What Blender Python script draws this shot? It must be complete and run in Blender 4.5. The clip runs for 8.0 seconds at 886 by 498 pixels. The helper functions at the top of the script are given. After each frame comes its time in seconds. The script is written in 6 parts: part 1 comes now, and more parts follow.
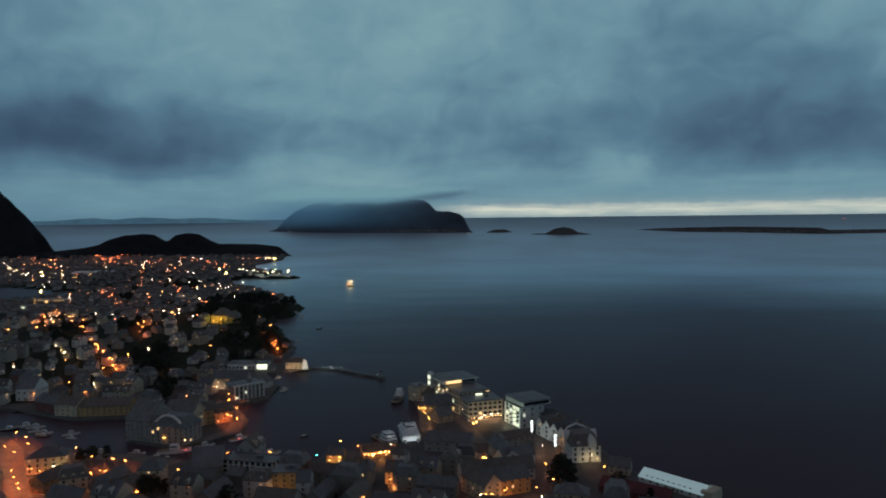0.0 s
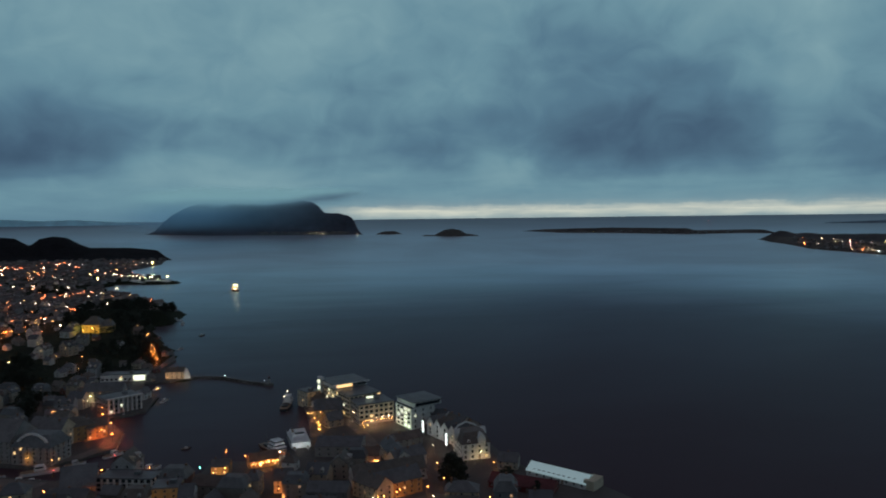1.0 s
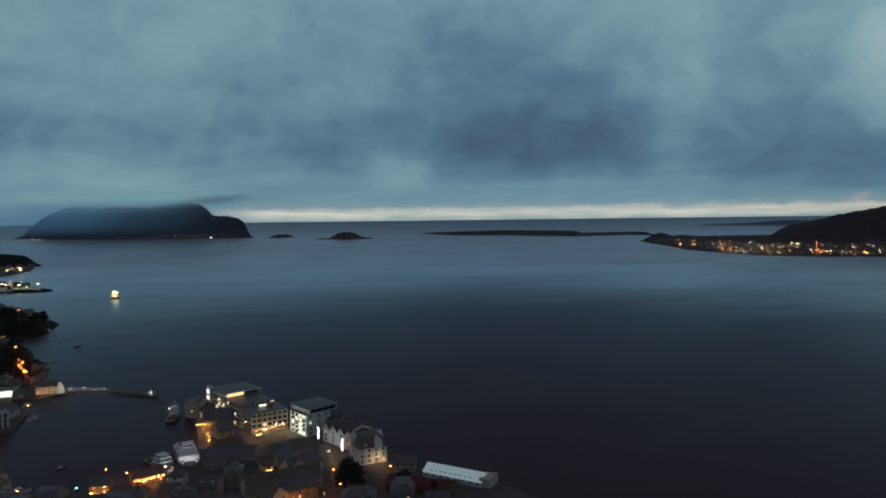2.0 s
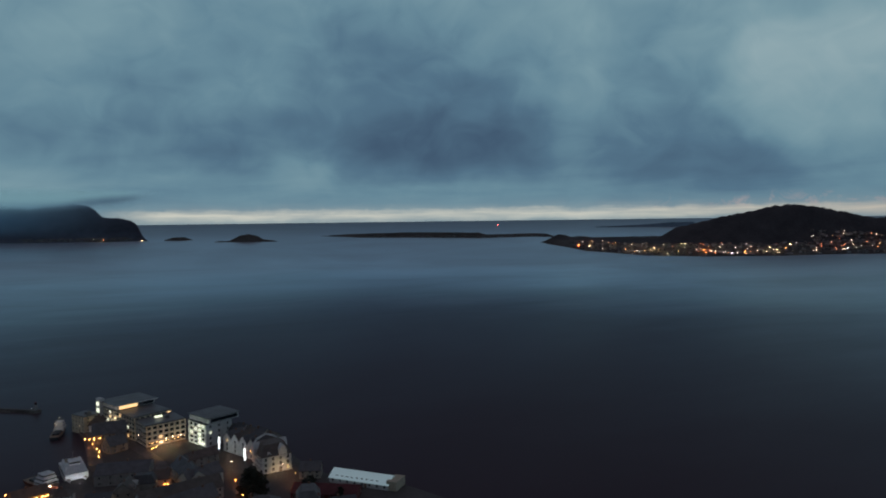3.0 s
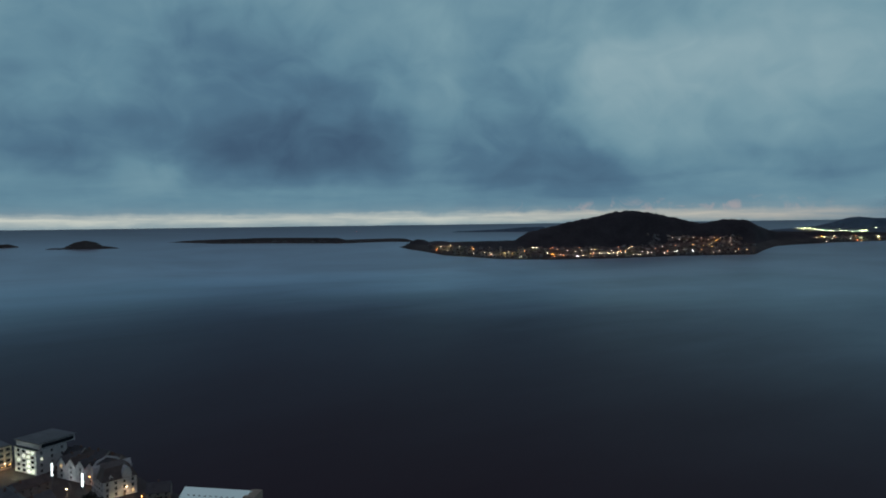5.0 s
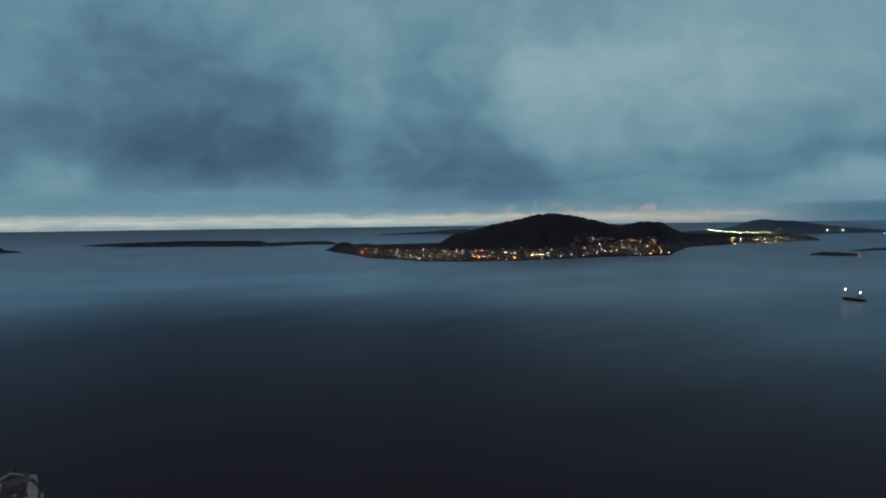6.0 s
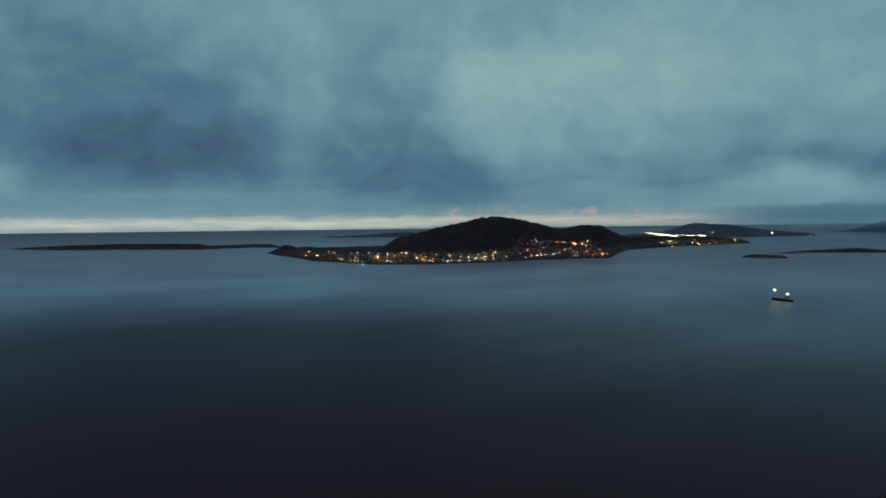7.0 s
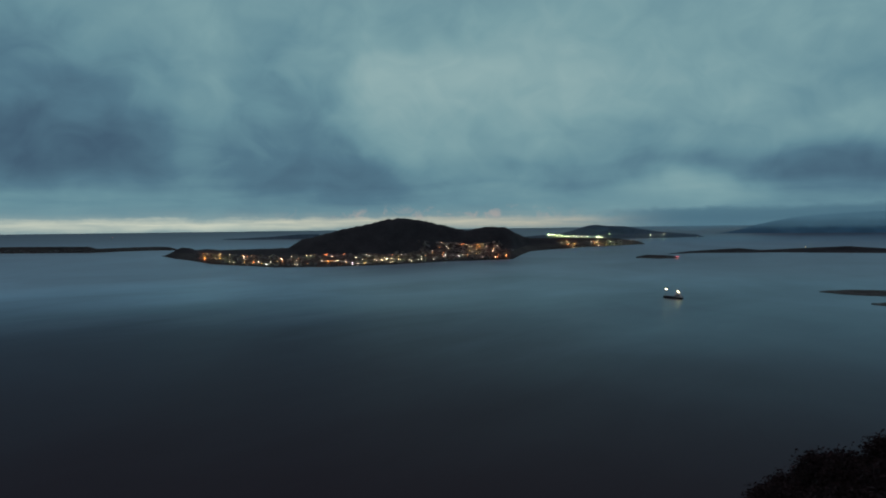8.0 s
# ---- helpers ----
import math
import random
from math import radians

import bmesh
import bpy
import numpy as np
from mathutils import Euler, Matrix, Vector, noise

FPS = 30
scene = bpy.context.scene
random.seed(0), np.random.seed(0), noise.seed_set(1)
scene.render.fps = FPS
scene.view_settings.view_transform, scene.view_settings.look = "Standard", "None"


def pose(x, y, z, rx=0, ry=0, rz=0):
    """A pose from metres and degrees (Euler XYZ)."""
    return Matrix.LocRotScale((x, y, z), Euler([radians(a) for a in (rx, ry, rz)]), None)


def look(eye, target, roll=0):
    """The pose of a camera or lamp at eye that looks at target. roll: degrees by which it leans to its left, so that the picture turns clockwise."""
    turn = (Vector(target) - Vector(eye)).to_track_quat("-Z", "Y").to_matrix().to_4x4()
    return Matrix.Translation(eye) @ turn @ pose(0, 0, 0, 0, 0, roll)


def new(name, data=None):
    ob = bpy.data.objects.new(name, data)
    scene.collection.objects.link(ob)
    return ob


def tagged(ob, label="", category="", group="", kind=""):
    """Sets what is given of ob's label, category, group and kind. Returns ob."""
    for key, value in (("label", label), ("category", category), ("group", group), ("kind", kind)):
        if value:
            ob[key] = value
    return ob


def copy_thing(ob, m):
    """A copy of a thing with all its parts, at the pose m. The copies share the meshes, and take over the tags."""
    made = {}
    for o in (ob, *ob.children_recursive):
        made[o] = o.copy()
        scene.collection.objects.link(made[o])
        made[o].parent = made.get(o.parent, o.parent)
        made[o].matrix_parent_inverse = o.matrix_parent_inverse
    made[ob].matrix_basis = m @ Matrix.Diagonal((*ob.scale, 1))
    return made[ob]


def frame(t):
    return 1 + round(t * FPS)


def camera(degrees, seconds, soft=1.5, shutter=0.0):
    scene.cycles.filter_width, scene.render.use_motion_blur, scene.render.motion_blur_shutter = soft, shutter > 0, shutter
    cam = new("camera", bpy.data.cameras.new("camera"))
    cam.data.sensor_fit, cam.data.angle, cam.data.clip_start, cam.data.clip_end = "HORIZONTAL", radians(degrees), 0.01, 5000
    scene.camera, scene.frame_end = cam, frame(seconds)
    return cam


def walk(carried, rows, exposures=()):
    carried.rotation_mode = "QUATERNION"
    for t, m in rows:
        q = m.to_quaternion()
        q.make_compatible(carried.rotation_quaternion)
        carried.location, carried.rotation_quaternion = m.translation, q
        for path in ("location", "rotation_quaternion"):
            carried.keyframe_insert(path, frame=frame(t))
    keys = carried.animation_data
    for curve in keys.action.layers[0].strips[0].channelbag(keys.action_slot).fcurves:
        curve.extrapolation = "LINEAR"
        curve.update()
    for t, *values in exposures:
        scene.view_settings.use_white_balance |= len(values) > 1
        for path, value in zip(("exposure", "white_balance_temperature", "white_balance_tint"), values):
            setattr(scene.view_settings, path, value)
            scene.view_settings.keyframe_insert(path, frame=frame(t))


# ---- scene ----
# A harbour town on its headlands, seen at dusk from a hovering camera that turns to its right.
# x is right and y ahead of the first view; the eye is 160 m above the sea.
from mathutils.geometry import tessellate_polygon

EYE = 160.0
cam = camera(65.37, 8.0, soft=1.9, shutter=0.3)
PATH = [  # time, turn, pitch, lean, and the slow drift in metres
    (0.0, 0.0, -2.58, 0.58, 0.0, 0.0, 0.0),
    (0.5, -4.66, -2.56, 0.6, 0.004, 0.068, 0.006),
    (1.0, -9.14, -2.53, 0.67, 0.006, 0.136, 0.012),
    (1.5, -13.42, -2.46, 0.68, 0.012, 0.204, 0.014),
    (3.0, -25.64, -2.31, 0.72, 0.028, 0.398, 0.012),
    (3.5, -28.45, -2.27, 0.72, 0.036, 0.466, 0.008),
    (4.0, -31.21, -2.18, 0.71, 0.048, 0.532, 0.002),
    (4.5, -34.13, -2.1, 0.71, 0.068, 0.604, -0.004),
    (6.0, -43.45, -1.91, 0.8, 0.14, 0.83, -0.016),
    (6.5, -45.91, -1.83, 0.74, 0.162, 0.908, -0.02),
    (7.0, -48.05, -1.73, 0.7, 0.186, 0.988, -0.024),
    (7.5, -51.82, -1.71, 0.73, 0.208, 1.072, -0.028),
    (8.0, -55.83, -1.67, 0.73, 0.23, 1.154, -0.032),
]
walk(cam, [(t, pose(dx, dy, EYE + dz, 90 + pitch, lean, turn)) for t, turn, pitch, lean, dx, dy, dz in PATH],
     [(0.0, 0.10, 6500, 8), (1.5, 0.09, 6550, 10), (3.0, -0.06, 6500, 14), (4.5, -0.06, 6250, 12), (6.0, -0.04, 6250, 9), (8.0, 0.03, 6620, 4)])


# ---- light: an overcast dusk sky with a clear strip over the western sea ----
def lin(r, g, b):
    """Screen values 0 to 255 as scene-linear colour."""
    return tuple(c / 255 / 12.92 if c < 10.3 else ((c / 255 + 0.055) / 1.055) ** 2.4 for c in (r, g, b))


class Nodes:
    """Short helpers for node trees."""

    def __init__(self, tree):
        self.tree = tree

    def add(self, kind, **values):
        node = self.tree.nodes.new(kind)
        for key, value in values.items():
            setattr(node, key, value)
        return node

    def join(self, out, socket):
        if isinstance(out, (int, float)):
            socket.default_value = out
        elif isinstance(out, tuple):
            socket.default_value = out if len(out) == len(socket.default_value) else (*out, 1.0)
        else:
            self.tree.links.new(out, socket)

    def math(self, op, a, b=0.0, c=0.0):
        node = self.add("ShaderNodeMath", operation=op)
        for value, socket in zip((a, b, c), node.inputs):
            self.join(value, socket)
        return node.outputs[0]

    def noise(self, vector, scale, detail=4.0, rough=0.5, distortion=0.0):
        node = self.add("ShaderNodeTexNoise")
        self.join(vector, node.inputs["Vector"])
        for key, value in (("Scale", scale), ("Detail", detail), ("Roughness", rough), ("Distortion", distortion)):
            node.inputs[key].default_value = value
        return node.outputs["Fac"]

    def ramp(self, fac, stops, smooth=False):
        node = self.add("ShaderNodeValToRGB")
        if smooth:
            node.color_ramp.interpolation = "EASE"
        els = node.color_ramp.elements
        while len(els) < len(stops):
            els.new(0.5)
        for el, (at, colour) in zip(els, stops):
            el.position = at
            el.color = (*colour, 1.0) if isinstance(colour, tuple) else (colour, colour, colour, 1.0)
        self.join(fac, node.inputs[0])
        return node.outputs[0]

    def mix(self, fac, a, b, blend="MIX"):
        node = self.add("ShaderNodeMix", data_type="RGBA", blend_type=blend)
        self.join(fac, node.inputs[0])
        self.join(a, node.inputs[6])
        self.join(b, node.inputs[7])
        return node.outputs[2]

    def scaled(self, vector, x, y, z):
        node = self.add("ShaderNodeMapping")
        self.join(vector, node.inputs["Vector"])
        node.inputs["Scale"].default_value = (x, y, z)
        return node.outputs[0]


def build_sky():
    world = bpy.data.worlds.new("dusk_sky")
    scene.world = world
    world.use_nodes = True
    world.node_tree.nodes.clear()
    n = Nodes(world.node_tree)
    way = n.add("ShaderNodeTexCoord").outputs["Generated"]
    parts = n.add("ShaderNodeSeparateXYZ")
    n.join(way, parts.inputs[0])
    x, y, z = parts.outputs
    bearing = n.math("ARCTAN2", x, y)
    up = n.math("MAXIMUM", z, 0.0)
    # soft cloud masses at three sizes, and level streaks low over the sea
    big = n.noise(n.scaled(way, 1.0, 1.0, 1.8), 3.4, 2.0, 0.45, 0.25)
    mid = n.noise(n.scaled(way, 1.0, 1.0, 1.5), 7.0, 3.0, 0.5, 0.35)
    billow = n.noise(n.scaled(way, 1.0, 1.0, 1.3), 15.0, 4.0, 0.5, 0.9)
    level = n.noise(n.scaled(way, 1.0, 1.0, 7.0), 7.0, 5.0, 0.55, 0.5)

    # slow billows that bend the masses out of round
    bend = n.add("ShaderNodeTexNoise")
    n.join(n.scaled(way, 1.0, 1.0, 1.2), bend.inputs["Vector"])
    for key, value in (("Scale", 6.0), ("Detail", 3.0), ("Roughness", 0.42), ("Distortion", 0.3)):
        bend.inputs[key].default_value = value
    swirl = n.add("ShaderNodeSeparateColor")
    n.join(bend.outputs["Color"], swirl.inputs[0])
    bent = n.math("ADD", bearing, n.math("MULTIPLY", n.math("SUBTRACT", swirl.outputs[0], 0.5), 0.26))
    tilted = n.math("ADD", z, n.math("MULTIPLY", n.math("SUBTRACT", swirl.outputs[1], 0.5), n.math("MINIMUM", n.math("MULTIPLY", up, 1.4), 0.14)))

    def mass(azimuth, height, wide, tall, amount):
        a = n.math("DIVIDE", n.math("SUBTRACT", bent, radians(azimuth)), radians(wide))
        b = n.math("DIVIDE", n.math("SUBTRACT", tilted, math.sin(radians(height))), radians(tall))
        r = n.math("ADD", n.math("MULTIPLY", a, a), n.math("MULTIPLY", b, b))
        return n.math("MULTIPLY", n.math("EXPONENT", n.math("MULTIPLY", r, -1.0)), amount)

    # thickness of the deck by height: a pale haze band, heavy cloud bottoms, lighter cloud above
    frayed = n.math("ADD", n.math("MULTIPLY", tilted, 0.65), n.math("MULTIPLY", up, 0.35))
    tone = n.ramp(n.math("MULTIPLY", n.math("MAXIMUM", frayed, 0.0), 4.0), [
        (0.0, 0.46), (0.10, 0.55), (0.20, 0.545), (0.27, 0.47), (0.36, 0.375), (0.50, 0.42), (0.70, 0.54), (0.90, 0.61), (1.0, 0.63)], True)
    grown = n.ramp(up, [(0.0, 0.0), (0.02, 0.25), (0.07, 0.8), (0.12, 1.0), (1.0, 1.0)])
    drift = n.math("ADD", n.math("MULTIPLY", n.math("SUBTRACT", big, 0.5), 0.22), n.math("MULTIPLY", n.math("SUBTRACT", mid, 0.5), 0.25))
    drift = n.math("ADD", drift, n.math("MULTIPLY", n.math("SUBTRACT", billow, 0.5), 0.22))
    tone = n.math("ADD", tone, n.math("MULTIPLY", drift, grown))
    tone = n.math("ADD", tone, n.math("MULTIPLY", n.math("SUBTRACT", level, 0.5), n.ramp(up, [(0.0, 0.10), (0.03, 0.24), (0.07, 0.10), (0.12, 0.0)])))
    for spot in ((-30, 6.0, 10, 2.6, -0.20), (-20, 5.6, 9, 1.9, -0.08), (-36, 12, 9, 6, -0.16), (-5, 5.0, 7, 2.6, 0.20), (-9, 11, 9, 6, 0.06), (3, 14, 11, 6, -0.07),
                 (12.5, 4.4, 2.0, 1.8, 0.14), (8, 8, 6, 4, 0.05), (22, 6.2, 9, 2.6, -0.14), (25, 11, 9, 5, -0.13), (16, 13, 7, 5, -0.04), (37, 10.5, 4.0, 5, 0.09),
                 (43.5, 12, 3.0, 5, -0.10), (30, 14, 6, 4, -0.06), (40, 6, 6, 2.0, 0.05), (49, 3.4, 12, 1.5, -0.12), (56, 6.0, 8, 2.6, 0.14), (68, 8, 10, 5, 0.07), (55, 12, 6, 4, 0.06),
                 (72, 11, 12, 6, 0.06), (68, 3.6, 6, 1.2, -0.10), (76.5, 2.8, 3.2, 1.0, 0.16), (84, 3.6, 6, 1.5, -0.20), (86, 8.0, 6, 1.5, 0.22), (78, 6.0, 5, 1.4, 0.08), (84, 13, 7, 3, -0.05)):
        tone = n.math("ADD", tone, mass(*spot))
    # the bright bank with its sharp shoulder
    lean = n.math("MULTIPLY", n.math("ABSOLUTE", n.math("SUBTRACT", tilted, math.sin(radians(8.5)))), 1.1)
    shoulder = n.math("SUBTRACT", n.math("SUBTRACT", bent, radians(46.2)), lean)
    shoulder = n.ramp(n.math("ADD", n.math("MULTIPLY", shoulder, 9.0), 0.25), [(0.0, 0.0), (0.55, 0.75), (1.0, 1.0)], True)
    tone = n.math("ADD", tone, n.math("MULTIPLY", shoulder, mass(56, 10.5, 13, 7.5, 0.23)))

    deck = n.ramp(tone, [(0.05, lin(46, 65, 86)), (0.25, lin(66, 91, 113)), (0.42, lin(82, 114, 134)), (0.55, lin(100, 135, 150)), (0.70, lin(119, 152, 162)), (1.0, lin(154, 178, 181))])
    high = n.ramp(up, [(0.30, lin(112, 146, 158)), (0.36, lin(102, 123, 136)), (0.42, lin(90, 94, 105)), (0.55, lin(88, 86, 96)), (1.0, lin(88, 86, 96))])
    deck = n.mix(n.ramp(up, [(0.29, 0.0), (0.36, 1.0)]), deck, high)
    # the clear strip between the sea and the clouds
    lift = n.math("ADD", n.math("MULTIPLY", n.math("SUBTRACT", n.noise(n.scaled(way, 1.0, 1.0, 2.0), 22.0, 5.0, 0.62, 0.5), 0.5), 0.011), n.math("MULTIPLY", n.math("SUBTRACT", level, 0.5), 0.010))
    edge = n.math("MULTIPLY", n.math("ADD", up, lift), 20.0)
    strip = n.ramp(edge, [(0.0, 0.70), (0.10, 0.9), (0.24, 1.0), (0.33, 0.62), (0.39, 0.25), (0.55, 0.08), (0.75, 0.0)])
    along = n.ramp(n.math("ADD", n.math("DIVIDE", bearing, radians(180)), 0.5),
                   [(0.44, 0.0), (0.495, 0.15), (0.52, 1.0), (0.80, 0.92), (0.855, 0.72), (0.885, 0.35), (0.92, 0.0)])
    gap = n.ramp(edge, [(0.0, lin(168, 182, 178)), (0.2, lin(200, 203, 190)), (0.36, lin(188, 192, 182)), (0.6, lin(150, 160, 160))])
    streaks = n.ramp(n.noise(n.scaled(way, 1.0, 1.0, 16.0), 9.0, 5.0, 0.6, 0.4), [(0.3, 0.55), (0.62, 1.0)])
    rose = n.ramp(n.math("DIVIDE", bearing, radians(90)), [(0.42, (1.0, 1.0, 1.0)), (0.60, (1.0, 0.91, 0.86)), (0.74, (0.98, 0.82, 0.76))])
    gap = n.mix(1.0, gap, rose, "MULTIPLY")
    sky = n.mix(n.math("MULTIPLY", n.math("MULTIPLY", strip, along), streaks), deck, gap)
    # small rosy cloud heads above the strip
    heads = n.ramp(n.noise(n.scaled(way, 1.0, 1.0, 1.4), 34.0, 4.0, 0.6, 0.8), [(0.52, 0.0), (0.66, 1.0)])
    heads = n.math("MULTIPLY", heads, n.math("MULTIPLY", n.ramp(up, [(0.012, 0.0), (0.020, 0.7), (0.026, 0.5), (0.036, 0.0)]),
                                             n.ramp(n.math("DIVIDE", bearing, radians(90)), [(0.44, 0.0), (0.56, 1.0), (0.70, 1.0), (0.76, 0.0)])))
    sky = n.mix(n.math("MULTIPLY", heads, 0.7), sky, lin(190, 166, 160))
    back = n.add("ShaderNodeBackground")
    n.join(sky, back.inputs["Color"])
    back.inputs["Strength"].default_value = 1.04
    n.join(back.outputs[0], n.add("ShaderNodeOutputWorld").inputs["Surface"])


build_sky()


# ---- materials ----
def surface(name, colour, rough=0.8, other=None, scale=0.4, fine=3.0, bump=0.3, metal=0.0, by_object=(), shift=0.35, sheen=0.5):
    """A worn surface: two tones mixed by coarse stains and fine grain, in metres. by_object: tones drawn per object."""
    mat = bpy.data.materials.new(name)
    mat.use_nodes = True
    n = Nodes(mat.node_tree)
    bsdf = mat.node_tree.nodes["Principled BSDF"]
    place = n.add("ShaderNodeTexCoord").outputs["Object"]
    coarse = n.noise(place, scale, 4.0, 0.6)
    grain = n.noise(place, fine, 4.0, 0.6)
    other = other or tuple(c * (1 - shift) for c in colour)
    tone = colour
    if by_object:
        pick = n.add("ShaderNodeObjectInfo").outputs["Random"]
        tone = n.ramp(pick, [(i / len(by_object), c) for i, c in enumerate(by_object)])
        mat.node_tree.nodes[-1].color_ramp.interpolation = "CONSTANT"
        dark = n.mix(1.0, tone, (1 - shift, 1 - shift, 1 - shift), "MULTIPLY")
    else:
        dark = other
    spread = n.ramp(coarse, [(0.32, 0.0), (0.68, 1.0)])
    colours = n.mix(spread, tone, dark)
    speck = n.ramp(grain, [(0.3, 0.78), (0.7, 1.15)])
    n.join(n.mix(1.0, colours, speck, "MULTIPLY"), bsdf.inputs["Base Color"])
    n.join(n.math("ADD", n.math("MULTIPLY", coarse, 0.2), rough - 0.1), bsdf.inputs["Roughness"])
    bsdf.inputs["Metallic"].default_value = metal
    bsdf.inputs["Specular IOR Level"].default_value = sheen
    relief = n.add("ShaderNodeBump")
    relief.inputs["Strength"].default_value = bump
    relief.inputs["Distance"].default_value = 0.05
    n.join(grain, relief.inputs["Height"])
    n.join(relief.outputs[0], bsdf.inputs["Normal"])
    return mat


def glow(name, colour, strength):
    mat = bpy.data.materials.new(name)
    mat.use_nodes = True
    bsdf = mat.node_tree.nodes["Principled BSDF"]
    bsdf.inputs["Base Color"].default_value = (0.6, 0.6, 0.6, 1)
    bsdf.inputs["Emission Color"].default_value = (*colour, 1)
    bsdf.inputs["Emission Strength"].default_value = strength
    return mat


def water():
    """Wind-ruffled sea: a dark body under a blurred reflection that Fresnel and gains painted by place drive."""
    mat = bpy.data.materials.new("sea_water")
    mat.use_nodes = True
    mat.node_tree.nodes.clear()
    n = Nodes(mat.node_tree)
    place = n.add("ShaderNodeTexCoord").outputs["Object"]
    wind = n.noise(n.scaled(place, 0.0011, 0.0022, 0.0), 1.0, 4.0, 0.55, 0.6)
    slick = n.noise(n.scaled(place, 0.004, 0.012, 0.0), 1.0, 4.0, 0.6, 0.5)
    length = n.add("ShaderNodeVectorMath", operation="LENGTH")
    n.join(place, length.inputs[0])
    calm = n.ramp(n.math("MULTIPLY", length.outputs["Value"], 0.0002), [(0.2, 1.0), (0.46, 0.0)])
    slick = n.math("ADD", 0.5, n.math("MULTIPLY", n.math("SUBTRACT", slick, 0.5), calm))
    still = n.ramp(n.math("MULTIPLY", length.outputs["Value"], 0.0002), [(0.4, 1.0), (0.75, 0.0)])
    wind = n.math("ADD", 0.5, n.math("MULTIPLY", n.math("SUBTRACT", wind, 0.5), still))
    # the harbour water is ruffled by wind, the open fjord lies smoother
    out = n.math("ADD", n.math("MULTIPLY", length.outputs["Value"], 0.0004), n.math("MULTIPLY", n.math("SUBTRACT", wind, 0.5), 0.5))
    ruffle = n.ramp(out, [(0.15, 0.38), (0.45, 0.32), (0.8, 0.34), (1.0, 0.40)], True)
    rough = n.math("ADD", ruffle, n.math("MULTIPLY", n.math("SUBTRACT", slick, 0.5), 0.10))
    ripple = n.noise(n.scaled(place, 0.10, 0.22, 0.0), 1.0, 5.0, 0.65, 0.4)
    relief = n.add("ShaderNodeBump")
    n.join(n.ramp(n.math("MULTIPLY", length.outputs["Value"], 0.0004), [(0.3, 0.05), (0.85, 0.0)]), relief.inputs["Strength"])
    relief.inputs["Distance"].default_value = 0.3
    n.join(ripple, relief.inputs["Height"])
    body = n.add("ShaderNodeBsdfDiffuse")
    body.inputs["Color"].default_value = (0.060, 0.028, 0.036, 1)
    gloss = n.add("ShaderNodeBsdfAnisotropic", distribution="MULTI_GGX")
    gloss.inputs["Color"].default_value = (0.70, 0.885, 1.0, 1)
    n.join(rough, gloss.inputs["Roughness"])
    n.join(relief.outputs[0], gloss.inputs["Normal"])
    edge = n.add("ShaderNodeFresnel")
    edge.inputs["IOR"].default_value = 1.33
    streak = n.ramp(n.math("ADD", n.math("MULTIPLY", wind, 0.6), n.math("MULTIPLY", slick, 0.4)), [(0.3, 0.84), (0.7, 1.0)])
    # reflection brightness painted by distance: weak near the harbour, stronger further out
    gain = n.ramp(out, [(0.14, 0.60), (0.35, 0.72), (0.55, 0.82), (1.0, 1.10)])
    # weaker reflection in a soft patch off the headland
    patch_dist = n.add("ShaderNodeVectorMath", operation="DISTANCE")
    n.join(place, patch_dist.inputs[0])
    patch_dist.inputs[1].default_value = (340, 820, 0)
    patch = n.ramp(n.math("ADD", n.math("MULTIPLY", patch_dist.outputs["Value"], 0.0008), n.math("MULTIPLY", n.math("SUBTRACT", slick, 0.5), 0.25)), [(0.2, 0.52), (0.75, 1.0)], True)
    # a second weakened patch over the sound to the right
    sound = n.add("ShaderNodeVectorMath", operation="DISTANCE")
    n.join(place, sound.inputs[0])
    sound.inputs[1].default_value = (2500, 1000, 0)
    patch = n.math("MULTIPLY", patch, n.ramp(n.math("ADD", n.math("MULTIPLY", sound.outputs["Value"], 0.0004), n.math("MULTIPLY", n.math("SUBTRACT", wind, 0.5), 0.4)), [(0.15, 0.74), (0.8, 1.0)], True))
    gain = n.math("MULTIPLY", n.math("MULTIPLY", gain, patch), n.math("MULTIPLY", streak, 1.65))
    # less gain paints the mountain's dark reflection into the sheltered inlet; the gain also falls towards the horizon
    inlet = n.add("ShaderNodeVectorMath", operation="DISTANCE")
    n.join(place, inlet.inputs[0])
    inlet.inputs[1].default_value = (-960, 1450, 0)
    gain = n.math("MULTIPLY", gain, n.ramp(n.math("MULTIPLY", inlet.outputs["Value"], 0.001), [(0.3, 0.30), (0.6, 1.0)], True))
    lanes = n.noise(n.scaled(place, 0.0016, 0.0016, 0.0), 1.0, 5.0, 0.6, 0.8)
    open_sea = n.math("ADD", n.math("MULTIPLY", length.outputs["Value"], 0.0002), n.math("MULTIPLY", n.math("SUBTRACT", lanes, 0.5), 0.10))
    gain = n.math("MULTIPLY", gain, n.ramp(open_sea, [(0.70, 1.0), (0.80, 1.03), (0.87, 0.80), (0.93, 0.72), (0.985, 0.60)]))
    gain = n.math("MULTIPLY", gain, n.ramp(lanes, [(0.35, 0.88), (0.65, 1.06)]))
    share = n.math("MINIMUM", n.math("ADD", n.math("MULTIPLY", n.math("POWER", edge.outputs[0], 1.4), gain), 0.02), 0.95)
    both = n.add("ShaderNodeMixShader")
    n.join(share, both.inputs[0])
    n.join(body.outputs[0], both.inputs[1])
    n.join(gloss.outputs[0], both.inputs[2])
    n.join(both.outputs[0], n.add("ShaderNodeOutputMaterial").inputs["Surface"])
    return mat


